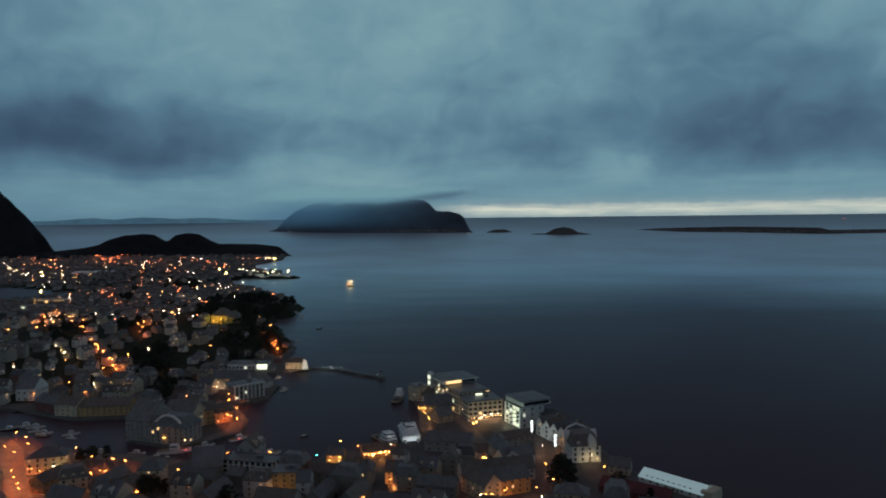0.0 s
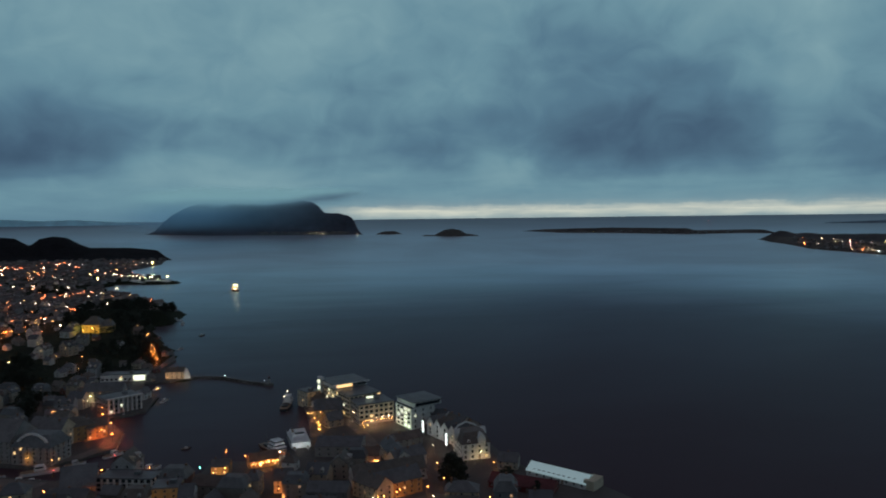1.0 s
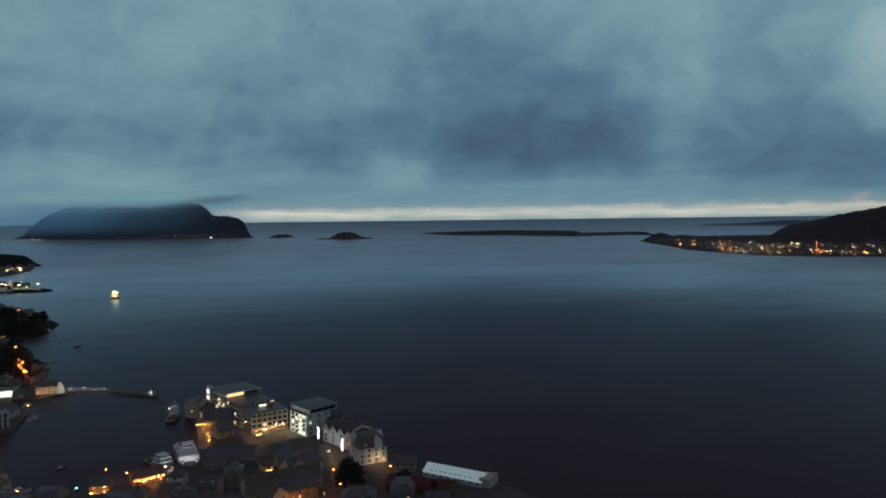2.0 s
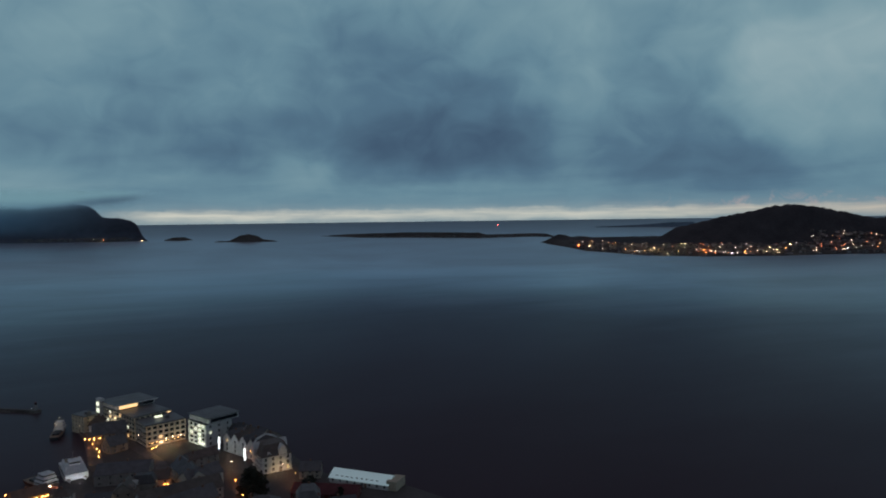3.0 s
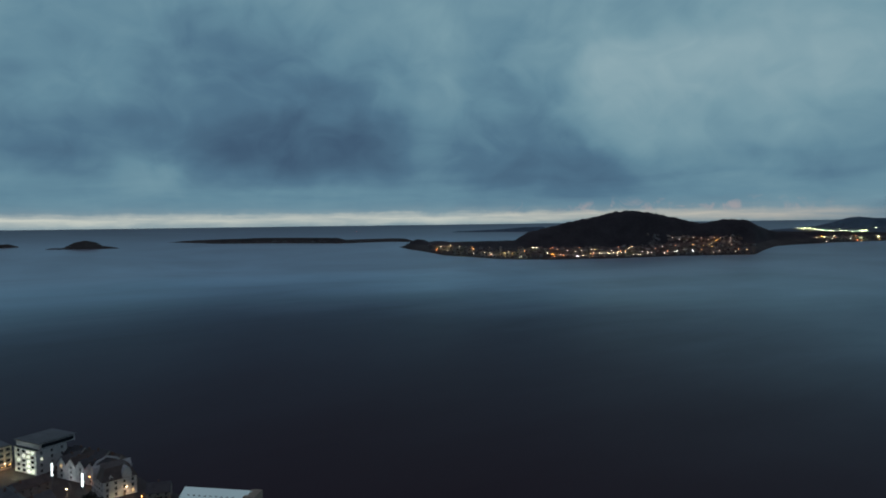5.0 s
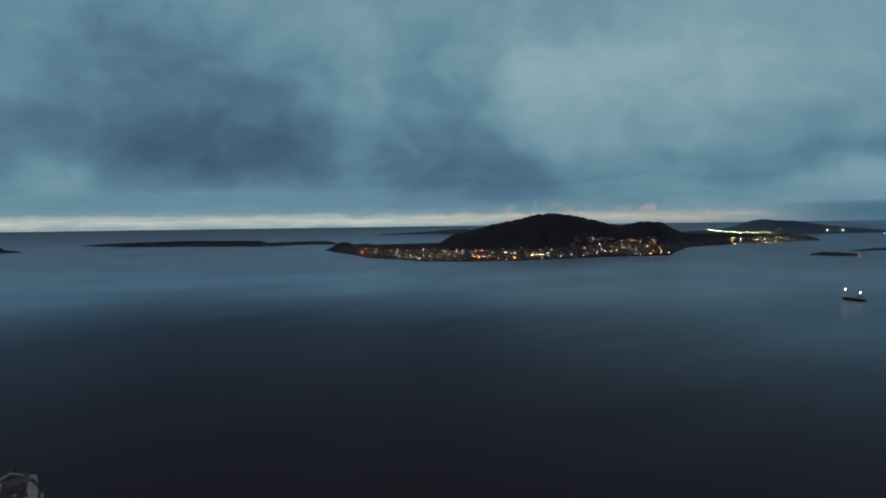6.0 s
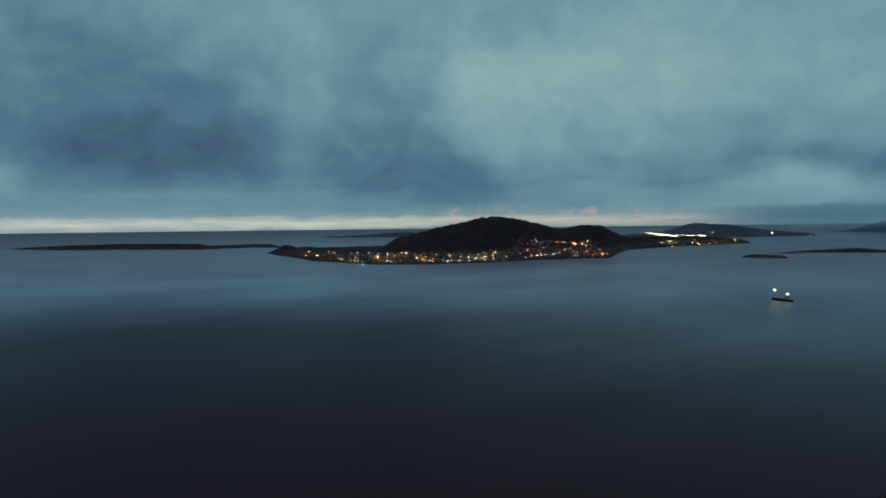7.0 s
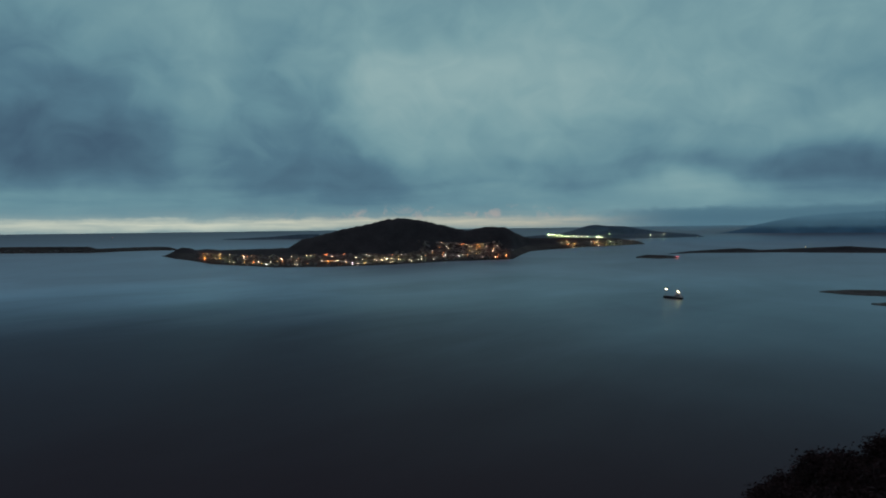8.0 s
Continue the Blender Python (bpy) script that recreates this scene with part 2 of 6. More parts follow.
def pane(name, colour=(0.02, 0.025, 0.03)):
    mat = bpy.data.materials.new(name)
    mat.use_nodes = True
    bsdf = mat.node_tree.nodes["Principled BSDF"]
    bsdf.inputs["Base Color"].default_value = (*colour, 1)
    bsdf.inputs["Roughness"].default_value = 0.06
    bsdf.inputs["IOR"].default_value = 1.5
    return mat


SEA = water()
GLASS = pane("dark_glass")
ASPHALT = surface("asphalt", (0.070, 0.068, 0.068), 0.85, (0.11, 0.10, 0.095), 0.05, 0.8, 0.2)
QUAY = surface("quay_stone", (0.16, 0.15, 0.14), 0.85, (0.09, 0.085, 0.08), 0.3, 1.5, 0.5)
SETTS = surface("paving_setts", (0.17, 0.15, 0.14), 0.8, (0.11, 0.10, 0.09), 0.15, 2.0, 0.4)
# island woods: paler than NEAR_WOOD, with distance haze in the colour
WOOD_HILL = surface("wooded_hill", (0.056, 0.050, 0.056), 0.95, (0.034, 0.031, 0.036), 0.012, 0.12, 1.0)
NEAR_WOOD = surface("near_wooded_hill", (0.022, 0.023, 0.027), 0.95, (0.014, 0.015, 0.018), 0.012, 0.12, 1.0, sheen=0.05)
GRASS = surface("rough_grass", (0.030, 0.038, 0.022), 0.95, (0.018, 0.022, 0.016), 0.02, 0.4, 0.8, sheen=0.1)
ROCK = surface("grey_rock", (0.16, 0.15, 0.14), 0.9, (0.07, 0.07, 0.065), 0.06, 0.5, 1.0)
FAR_ROCK = surface("far_island_ground", (0.095, 0.085, 0.078), 0.95, (0.045, 0.042, 0.040), 0.01, 0.06, 0.6)
# bluish from distance haze mixed into the slope's rock colour
FAR_SLOPE = surface("hazed_mountain_slope", (0.068, 0.082, 0.118), 0.95, (0.040, 0.050, 0.075), 0.004, 0.03, 0.6)
# haze put into the base colour: paler and bluer than the land itself
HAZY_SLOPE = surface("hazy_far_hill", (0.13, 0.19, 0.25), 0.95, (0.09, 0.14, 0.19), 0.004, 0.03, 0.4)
# pale sky blue: nearly all haze, painted as the mountains' own colour
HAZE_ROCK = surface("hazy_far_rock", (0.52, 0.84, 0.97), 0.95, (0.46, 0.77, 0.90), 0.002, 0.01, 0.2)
# the blue is air before the mountain, held in its base colour
HAZE_BLUE_SLOPE = surface("haze_blue_slope", (0.17, 0.32, 0.45), 0.95, (0.13, 0.26, 0.38), 0.002, 0.01, 0.2)
SLATE = surface("slate_roof", (0.075, 0.078, 0.085), 0.6, None, 0.25, 2.5, 0.6, by_object=(
    (0.14, 0.145, 0.155), (0.085, 0.085, 0.092), (0.16, 0.16, 0.165), (0.14, 0.125, 0.11), (0.12, 0.125, 0.138), (0.15, 0.12, 0.105)))
PLASTER = surface("painted_plaster", (0.55, 0.53, 0.48), 0.8, None, 0.3, 2.0, 0.2, by_object=(
    (0.62, 0.60, 0.56), (0.50, 0.46, 0.38), (0.40, 0.40, 0.40), (0.55, 0.48, 0.36), (0.68, 0.67, 0.64), (0.33, 0.30, 0.27),
    (0.46, 0.36, 0.27), (0.58, 0.56, 0.50)), shift=0.25)
BOARDS = surface("painted_boards", (0.55, 0.53, 0.50), 0.7, None, 0.4, 3.0, 0.4, by_object=(
    (0.52, 0.50, 0.47), (0.22, 0.20, 0.18), (0.32, 0.30, 0.27), (0.60, 0.59, 0.56), (0.22, 0.10, 0.08), (0.30, 0.27, 0.18), (0.20, 0.21, 0.22), (0.26, 0.24, 0.22)), shift=0.25)
WHITE = surface("white_render", (0.72, 0.72, 0.70), 0.75, None, 0.2, 1.5, 0.2, shift=0.2)
CREAM = surface("cream_render", (0.60, 0.53, 0.40), 0.8, None, 0.2, 1.5, 0.2, shift=0.25)
STONE_GREY = surface("grey_stone_cladding", (0.40, 0.385, 0.35), 0.8, None, 0.2, 1.5, 0.2, shift=0.25)
OCHRE = surface("ochre_render", (0.46, 0.32, 0.16), 0.8, None, 0.2, 1.5, 0.2, shift=0.3)
RED = surface("red_boards", (0.20, 0.045, 0.04), 0.75, None, 0.3, 2.0, 0.4, shift=0.35)
PALE_WALL = surface("pale_cream_render", (0.66, 0.62, 0.54), 0.8, None, 0.2, 1.5, 0.2, shift=0.2)
GREY = surface("grey_render", (0.30, 0.30, 0.30), 0.8, None, 0.2, 1.5, 0.2, shift=0.3)
PALE_SHEET = surface("pale_sheet_roof", (0.62, 0.68, 0.70), 0.5, None, 0.1, 1.0, 0.15, shift=0.12)
DARK_SHEET = surface("dark_sheet_roof", (0.15, 0.155, 0.165), 0.5, None, 0.1, 1.2, 0.2, shift=0.3)
RUST_ROOF = surface("rust_red_roof", (0.13, 0.030, 0.036), 0.7, None, 0.2, 1.2, 0.3, shift=0.4)
TRIM = surface("painted_trim", (0.34, 0.34, 0.33), 0.6, None, 0.5, 4.0, 0.1, shift=0.15)
STEEL = surface("galvanised_steel", (0.25, 0.26, 0.27), 0.45, None, 0.5, 6.0, 0.1, 0.8)
BRICK = surface("chimney_brick", (0.24, 0.14, 0.10), 0.9, None, 0.8, 6.0, 0.4)
HULL_WHITE = surface("white_hull_paint", (0.72, 0.74, 0.75), 0.4, None, 0.3, 2.0, 0.05, shift=0.15)
HULL_DARK = surface("dark_hull_paint", (0.035, 0.04, 0.05), 0.45, None, 0.3, 2.0, 0.05)
HULL_RED = surface("rust_red_hull_paint", (0.22, 0.07, 0.04), 0.5, None, 0.3, 2.0, 0.1)
DECK = surface("deck_boards", (0.30, 0.22, 0.15), 0.7, None, 0.3, 3.0, 0.2)
BARK = surface("bark", (0.06, 0.05, 0.04), 0.95, None, 1.0, 6.0, 0.8)
DUSK_LEAF = surface("dusk_leaves", (0.075, 0.045, 0.046), 0.9, (0.045, 0.028, 0.030), 0.5, 3.0, 0.1, sheen=0.1)
LEAF = surface("dark_leaves", (0.055, 0.062, 0.045), 0.8, (0.032, 0.036, 0.030), 0.5, 3.0, 0.2, sheen=0.15)
SODIUM = glow("sodium_lamp", (1.0, 0.27, 0.05), 50.0)
AMBER = glow("amber_lamp", (1.0, 0.42, 0.09), 50.0)
WARM = glow("warm_white_lamp", (1.0, 0.74, 0.40), 55.0)
COOL = glow("cool_white_lamp", (0.85, 0.95, 1.0), 45.0)
SODIUM_DIM = glow("dim_sodium_lamp", (1.0, 0.18, 0.055), 20.0)
AMBER_DIM = glow("dim_amber_lamp", (1.0, 0.38, 0.11), 22.0)
WARM_DIM = glow("dim_warm_lamp", (1.0, 0.78, 0.52), 24.0)
PALE_GREEN = glow("pale_green_floodlight", (0.85, 1.0, 0.58), 45.0)
RED_LAMP = glow("red_lamp", (1.0, 0.08, 0.06), 30.0)
GREEN_LAMP = glow("green_lamp", (0.1, 1.0, 0.75), 25.0)
LIT_WARM = glow("lit_window_warm", (1.0, 0.62, 0.25), 1.6)
LIT_COOL = glow("lit_window_pale", (0.95, 1.0, 0.72), 1.5)
LIT_LAMP = glow("pale_wall_lamp", (0.95, 1.0, 0.72), 9.0)
LIT_DIM = glow("lit_window_dim", (1.0, 0.5, 0.2), 0.5)


# ---- building blocks ----
def ob_from(name, bm, material, smooth=False):
    mesh = bpy.data.meshes.new(name)
    bm.to_mesh(mesh)
    bm.free()
    for m in material if isinstance(material, (list, tuple)) else (material,):
        mesh.materials.append(m)
    if smooth:
        mesh.polygons.foreach_set("use_smooth", [True] * len(mesh.polygons))
    return new(name, mesh)


def part(name, bm, material, parent, label="", at=None, smooth=False):
    ob = ob_from(name, bm, material, smooth)
    ob.parent = parent
    if at is not None:
        ob.matrix_local = at
    return tagged(ob, label)


def shared(name, mesh, parent, at, label=""):
    ob = new(name, mesh)
    ob.parent = parent
    ob.matrix_local = at
    return tagged(ob, label)


def root(name, x, y, z, turn, label, category, group="", kind=""):
    ob = new(name)
    ob.matrix_world = pose(x, y, z, 0, 0, turn)
    return tagged(ob, label, category, group, kind)


def box(bm, x0, x1, y0, y1, z0, z1, index=0):
    v = [bm.verts.new(p) for p in ((x0, y0, z0), (x1, y0, z0), (x1, y1, z0), (x0, y1, z0), (x0, y0, z1), (x1, y0, z1), (x1, y1, z1), (x0, y1, z1))]
    for q in ((3, 2, 1, 0), (4, 5, 6, 7), (0, 1, 5, 4), (1, 2, 6, 5), (2, 3, 7, 6), (3, 0, 4, 7)):
        bm.faces.new([v[i] for i in q]).material_index = index
    return v


def boxes(*rows):
    bm = bmesh.new()
    for row in rows:
        box(bm, *row)
    return bm


def prism(bm, outline, length, axis="y", index=0):
    """An outline in (across, z), drawn out along the axis, centred."""
    rings = []
    for s in (-length / 2, length / 2):
        rings.append([bm.verts.new((a, s, z) if axis == "y" else (s, a, z)) for a, z in outline])
    count = len(outline)
    for i in range(count):
        j = (i + 1) % count
        bm.faces.new((rings[0][i], rings[0][j], rings[1][j], rings[1][i])).material_index = index
    bm.faces.new(rings[0][::-1]).material_index = index
    bm.faces.new(rings[1]).material_index = index
    bmesh.ops.recalc_face_normals(bm, faces=bm.faces)


def rod(bm, a, b, r0, r1, sides=6):
    a, b = Vector(a), Vector(b)
    turn = (b - a).to_track_quat("Z", "Y")
    rings = []
    for p, r in ((a, r0), (b, r1)):
        rings.append([bm.verts.new(p + turn @ Vector((r * math.cos(k * math.tau / sides), r * math.sin(k * math.tau / sides), 0))) for k in range(sides)])
    for k in range(sides):
        j = (k + 1) % sides
        bm.faces.new((rings[0][k], rings[0][j], rings[1][j], rings[1][k]))
    bm.faces.new(rings[0][::-1])
    bm.faces.new(rings[1])


def inside(x, y, shape):
    hit = False
    for (x0, y0), (x1, y1) in zip(shape, shape[1:] + shape[:1]):
        if (y0 > y) != (y1 > y) and x < x0 + (y - y0) / (y1 - y0) * (x1 - x0):
            hit = not hit
    return hit


def between(x, rows):
    """Linear interpolation in rows of (x, value)."""
    return float(np.interp(x, [r[0] for r in rows], [r[1] for r in rows]))


# The camera's view ends 5 km out. Past 2.2 km the sea and the land on it are therefore drawn in towards the eye,
# all at one shrinking scale, so that the horizon and the far islands come to stand between 2.2 and 4.9 km.
NEAR_LIMIT, FAR_LIMIT = 2200.0, 4930.0


def drawn_in(reach):
    if reach <= NEAR_LIMIT:
        return reach
    span = FAR_LIMIT - NEAR_LIMIT
    return NEAR_LIMIT + span * (reach - NEAR_LIMIT) / (reach - NEAR_LIMIT + span)


def far(bearing, reach, z):
    """The place of a point at a bearing (degrees to the right), a true distance and a true height."""
    k = drawn_in(reach) / reach
    a = radians(bearing)
    return Vector((math.sin(a) * reach * k, math.cos(a) * reach * k, EYE + (z - EYE) * k)), k


def true_to_built(x, y, z):
    """The built place and scale of a point of the true map."""
    reach = math.hypot(x, y)
    k = drawn_in(reach) / max(reach, 1.0)
    return Vector((x * k, y * k, EYE + (z - EYE) * k)), k


# ---- the sea, and the land ----
def build_sea():
    bm = bmesh.new()
    reaches = [0, 60, 150, 250, 400] + [400 + 200 * i for i in range(1, 10)] + [2200 * 1.09 ** i for i in range(1, 27)] + [30000, 60000, 150000, 900000]
    rings = []
    for reach in reaches[1:]:
        rings.append([bm.verts.new(far(a, reach, 0.0)[0]) for a in range(0, 360, 2)])
    middle = bm.verts.new((0, 0, 0))
    for i in range(180):
        j = (i + 1) % 180
        bm.faces.new((middle, rings[0][j], rings[0][i]))
        for a, b in zip(rings, rings[1:]):
            bm.faces.new((a[i], a[j], b[j], b[i]))
    bmesh.ops.recalc_face_normals(bm, faces=bm.faces)
    if sum(f.normal.z for f in bm.faces) < 0:
        bmesh.ops.reverse_faces(bm, faces=bm.faces)
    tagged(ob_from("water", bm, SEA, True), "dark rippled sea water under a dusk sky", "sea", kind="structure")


def ground_plate(name, outline, top, label, material):
    """Flat quay land with upright walls down into the water."""
    bm = bmesh.new()
    upper = [bm.verts.new(true_to_built(x, y, top)[0]) for x, y in outline]
    lower = [bm.verts.new(true_to_built(x, y, -4.0)[0]) for x, y in outline]
    for tri in tessellate_polygon([[Vector((x, y, 0)) for x, y in outline]]):
        bm.faces.new([upper[k] for k in tri]).material_index = 0
    for i in range(len(outline)):
        j = (i + 1) % len(outline)
        bm.faces.new((upper[i], lower[i], lower[j], upper[j])).material_index = 1
    bmesh.ops.recalc_face_normals(bm, faces=bm.faces)
    return tagged(ob_from(name, bm, (material, QUAY)), label, "ground", kind="structure")


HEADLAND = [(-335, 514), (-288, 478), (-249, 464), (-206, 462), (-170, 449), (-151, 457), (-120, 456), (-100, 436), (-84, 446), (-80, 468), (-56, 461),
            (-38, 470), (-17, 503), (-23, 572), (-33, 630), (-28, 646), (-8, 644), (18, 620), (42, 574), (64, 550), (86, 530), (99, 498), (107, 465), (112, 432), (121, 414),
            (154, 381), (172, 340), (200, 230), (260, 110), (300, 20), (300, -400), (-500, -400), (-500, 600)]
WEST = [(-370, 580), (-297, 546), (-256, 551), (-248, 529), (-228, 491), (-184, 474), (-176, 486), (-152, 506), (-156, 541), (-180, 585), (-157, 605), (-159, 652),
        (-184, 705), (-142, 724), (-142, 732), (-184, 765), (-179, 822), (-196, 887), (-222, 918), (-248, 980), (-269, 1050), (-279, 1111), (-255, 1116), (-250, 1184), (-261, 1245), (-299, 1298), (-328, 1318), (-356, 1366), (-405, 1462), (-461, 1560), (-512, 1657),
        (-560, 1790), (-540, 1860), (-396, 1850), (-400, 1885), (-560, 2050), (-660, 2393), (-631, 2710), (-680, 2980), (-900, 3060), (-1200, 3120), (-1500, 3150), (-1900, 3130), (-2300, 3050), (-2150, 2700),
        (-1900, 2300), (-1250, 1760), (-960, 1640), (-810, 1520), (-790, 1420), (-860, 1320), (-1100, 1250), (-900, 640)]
MOUNDS = [(-325, 1040, 26, 50), (-300, 1140, 16, 60), (-250, 930, 12, 42), (-450, 900, 12, 120), (-620, 1150, 10, 150), (-420, 1350, 14, 110), (-700, 1900, 14, 200), (-480, 720, 7, 70)]


def ground_z(x, y):
    """Height of the western town's ground."""
    return 2.2 + sum(h * math.exp(-((x - a) ** 2 + (y - b) ** 2) / (2 * s * s)) for a, b, h, s in MOUNDS)


def build_mounds():
    bm = bmesh.new()
    cols, rows = 71, 101
    grid = {}
    for i in range(cols):
        for j in range(rows):
            x, y = -1100 + i * 14, 560 + j * 18
            z = ground_z(x, y) - 0.4
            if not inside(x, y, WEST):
                z = min(z, -3)
            grid[i, j] = bm.verts.new(true_to_built(x, y, z + 0.6 * noise.noise((x * 0.02, y * 0.02, 0)) - 0.3)[0])
    for i in range(cols - 1):
        for j in range(rows - 1):
            bm.faces.new((grid[i, j], grid[i + 1, j], grid[i + 1, j + 1], grid[i, j + 1]))
    tagged(ob_from("ground_hills", bm, GRASS, True), "low grassy and rocky rises under the western houses", "hill", kind="structure")


STEPS = (-0.03, 0.0, 0.03, 0.08, 0.15, 0.23, 0.3, 0.38, 0.46, 0.54, 0.62, 0.68, 0.72, 0.8, 0.9, 1.02)


def island(name, label, near, ridge, depth, foot, flat, material, steps=90, ragged=1.0, seed=0, shelf=None):
    """Land in the sea. near: (bearing, distance of the near shore); ridge: (bearing, elevation angle of the skyline);
    depth: how far it reaches back; foot: share of it that is a low shelf; flat: the shelf's height."""
    bm = bmesh.new()
    first, last = near[0][0], near[-1][0]
    rows = []
    for i in range(steps + 1):
        b = first + (last - first) * i / steps
        ends = min(1.0, 12 * min(i, steps - i) / steps)
        shore = between(b, near) * (1 + 0.006 * ragged * noise.noise((b * 1.7, seed, 0)))
        crest_at = shore + depth * ends * 0.72
        top = EYE + math.tan(radians(between(b, ridge))) * crest_at
        top = max(1.0, top * min(1.0, 1.8 * ends) * (1 + 0.05 * ragged * noise.fractal((b * 2.3, seed + 0.5, 7.0), 1.0, 2.0, 4)))
        row = []
        for s in STEPS:
            reach = shore + depth * ends * s
            if s <= 0.0:
                z = -6.0 if s < 0 else -0.5
            elif s < foot:
                z = 1.0 + min(flat, top) * (s / foot) ** 0.8
            elif s <= 0.72:
                u = (s - foot) / (0.72 - foot)
                z = 1.0 + min(flat, top) + max(0.0, top - flat - 1.0) * (u * u * (3 - 2 * u)) ** 0.85
            else:
                z = top * max(0.0, 1 - (s - 0.72) / 0.28) - (6 if s > 1 else 0)
            if 0 < s < 1:
                rough = noise.fractal((b * 0.9, s * 5 + seed, 3.1), 1.0, 2.0, 4)
                z += ragged * rough * min(0.12 * z, 0.05 * top if s < 0.7 else 0.012 * top)
            row.append(bm.verts.new(far(b, reach, z)[0]))
        rows.append(row)
    for a, b in zip(rows, rows[1:]):
        for i in range(len(a) - 1):
            face = bm.faces.new((a[i], b[i], b[i + 1], a[i + 1]))
            face.material_index = 1 if shelf and STEPS[i + 1] <= foot else 0
    bmesh.ops.recalc_face_normals(bm, faces=bm.faces)
    return tagged(ob_from(name, bm, (material, shelf or material), True), label, "island", kind="structure")


build_sea()
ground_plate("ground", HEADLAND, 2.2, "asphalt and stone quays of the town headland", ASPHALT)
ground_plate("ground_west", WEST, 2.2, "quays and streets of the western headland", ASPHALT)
build_mounds()
VALDER = [(33.6, 5030), (34.5, 4500), (37.3, 3560), (42, 3110), (46.2, 3045), (51.3, 3135), (56, 3370), (59.5, 3480), (61.6, 3540), (62.0, 3900), (63.0, 4720), (66.5, 5450)]
VALDER_RIDGE = [(33.6, -1.75), (34.2, -1.30), (34.6, -1.16), (35.6, -1.22), (36.1, -1.42), (36.8, -1.34), (38, -1.45), (42.3, -1.40), (43.2, -1.37), (44.2, -0.75), (46.7, -0.16), (48.5, 0.28), (49.2, 0.36), (50.4, 0.62), (51.2, 0.85), (52.8, 0.89),
                (54.2, 0.70), (55.5, 0.43), (57.0, 0.0), (57.9, -0.13), (59, 0.08), (60, 0.18), (61, 0.05), (61.8, -0.4), (62.6, -0.75), (63.2, -0.9), (66.5, -1.2)]
island("island_hill", "long low island with houses on its shore under a dark wooded hill", VALDER,
       VALDER_RIDGE, 1900, 0.40, 26, WOOD_HILL, 260, 0.8, 1, FAR_ROCK)
island("island_point", "low dark point of land with rows of lamps", [(61.0, 4700), (62.6, 4770), (66.8, 5500), (69.5, 5900), (72.1, 6453)],
       [(61, -0.75), (64, -0.85), (67, -0.85), (70, -0.95), (72.1, -1.25)], 2600, 0.5, 20, WOOD_HILL, 60, 0.8, 2, FAR_ROCK)
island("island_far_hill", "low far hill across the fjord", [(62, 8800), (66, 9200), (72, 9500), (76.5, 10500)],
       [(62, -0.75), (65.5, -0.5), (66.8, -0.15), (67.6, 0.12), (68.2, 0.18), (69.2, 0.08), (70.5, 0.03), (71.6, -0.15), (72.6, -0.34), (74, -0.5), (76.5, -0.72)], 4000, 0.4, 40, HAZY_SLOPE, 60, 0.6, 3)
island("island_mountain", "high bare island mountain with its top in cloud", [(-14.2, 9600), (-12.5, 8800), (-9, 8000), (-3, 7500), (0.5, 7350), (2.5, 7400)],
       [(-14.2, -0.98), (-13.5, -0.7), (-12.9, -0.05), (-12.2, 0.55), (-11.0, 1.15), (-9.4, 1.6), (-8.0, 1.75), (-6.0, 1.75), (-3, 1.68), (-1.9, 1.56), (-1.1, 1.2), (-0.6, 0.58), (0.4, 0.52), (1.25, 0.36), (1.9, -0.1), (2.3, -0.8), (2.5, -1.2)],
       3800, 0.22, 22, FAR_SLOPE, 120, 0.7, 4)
island("islet", "small dark rock islet", [(3.6, 7300), (4.7, 7200), (5.7, 7400)], [(3.6, -1.2), (4.3, -1.0), (5.1, -0.99), (5.7, -1.2)], 500, 0.2, 4, FAR_ROCK, 30, 1, 5)
island("islet", "dark domed rock islet", [(7.3, 6350), (9.8, 6150), (12.1, 6200)],
       [(7.3, -1.44), (8.4, -1.36), (9.2, -0.95), (9.9, -0.84), (10.6, -0.98), (11.0, -1.26), (12.1, -1.42)], 500, 0.15, 3, FAR_ROCK, 50, 0.6, 6)
island("island_low", "flat far island with scattered houses", [(15.6, 8300), (18.8, 7170), (23, 6900), (28.6, 6346), (32.7, 6700), (35, 6500)],
       [(15.6, -1.1), (17.5, -0.98), (20, -0.93), (22.9, -0.88), (26, -0.93), (28.6, -0.98), (29.2, -1.15), (33, -1.08), (35, -1.15)], 900, 0.5, 12, FAR_ROCK, 90, 0.8, 7)
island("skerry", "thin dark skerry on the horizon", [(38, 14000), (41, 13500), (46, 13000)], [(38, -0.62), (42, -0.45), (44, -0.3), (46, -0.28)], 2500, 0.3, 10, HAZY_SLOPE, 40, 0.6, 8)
island("skerry", "long low dark skerry", [(73.9, 4130), (76, 4300), (82, 4420), (88.5, 4400), (93, 4500)],
       [(73.9, -2.15), (76, -1.95), (79, -1.75), (80.5, -1.9), (82.6, -1.78), (86.2, -1.6), (88.5, -1.75), (93, -1.8)], 420, 0.3, 6, WOOD_HILL, 60, 1, 9)
island("skerry", "short low dark skerry", [(71.4, 3640), (73, 3560), (74.6, 3600)], [(71.4, -2.42), (72.3, -2.26), (73.4, -2.3), (74.2, -2.34), (74.8, -2.5)], 140, 0.3, 3, FAR_ROCK, 30, 1, 10)
island("skerry", "narrow rocky skerry near the hill", [(84.4, 1850), (86, 1800), (88.6, 1785), (92, 1800)], [(84.4, -4.95), (86, -4.72), (88.6, -4.68), (92, -4.7)], 70, 0.3, 2, ROCK, 40, 1, 11)
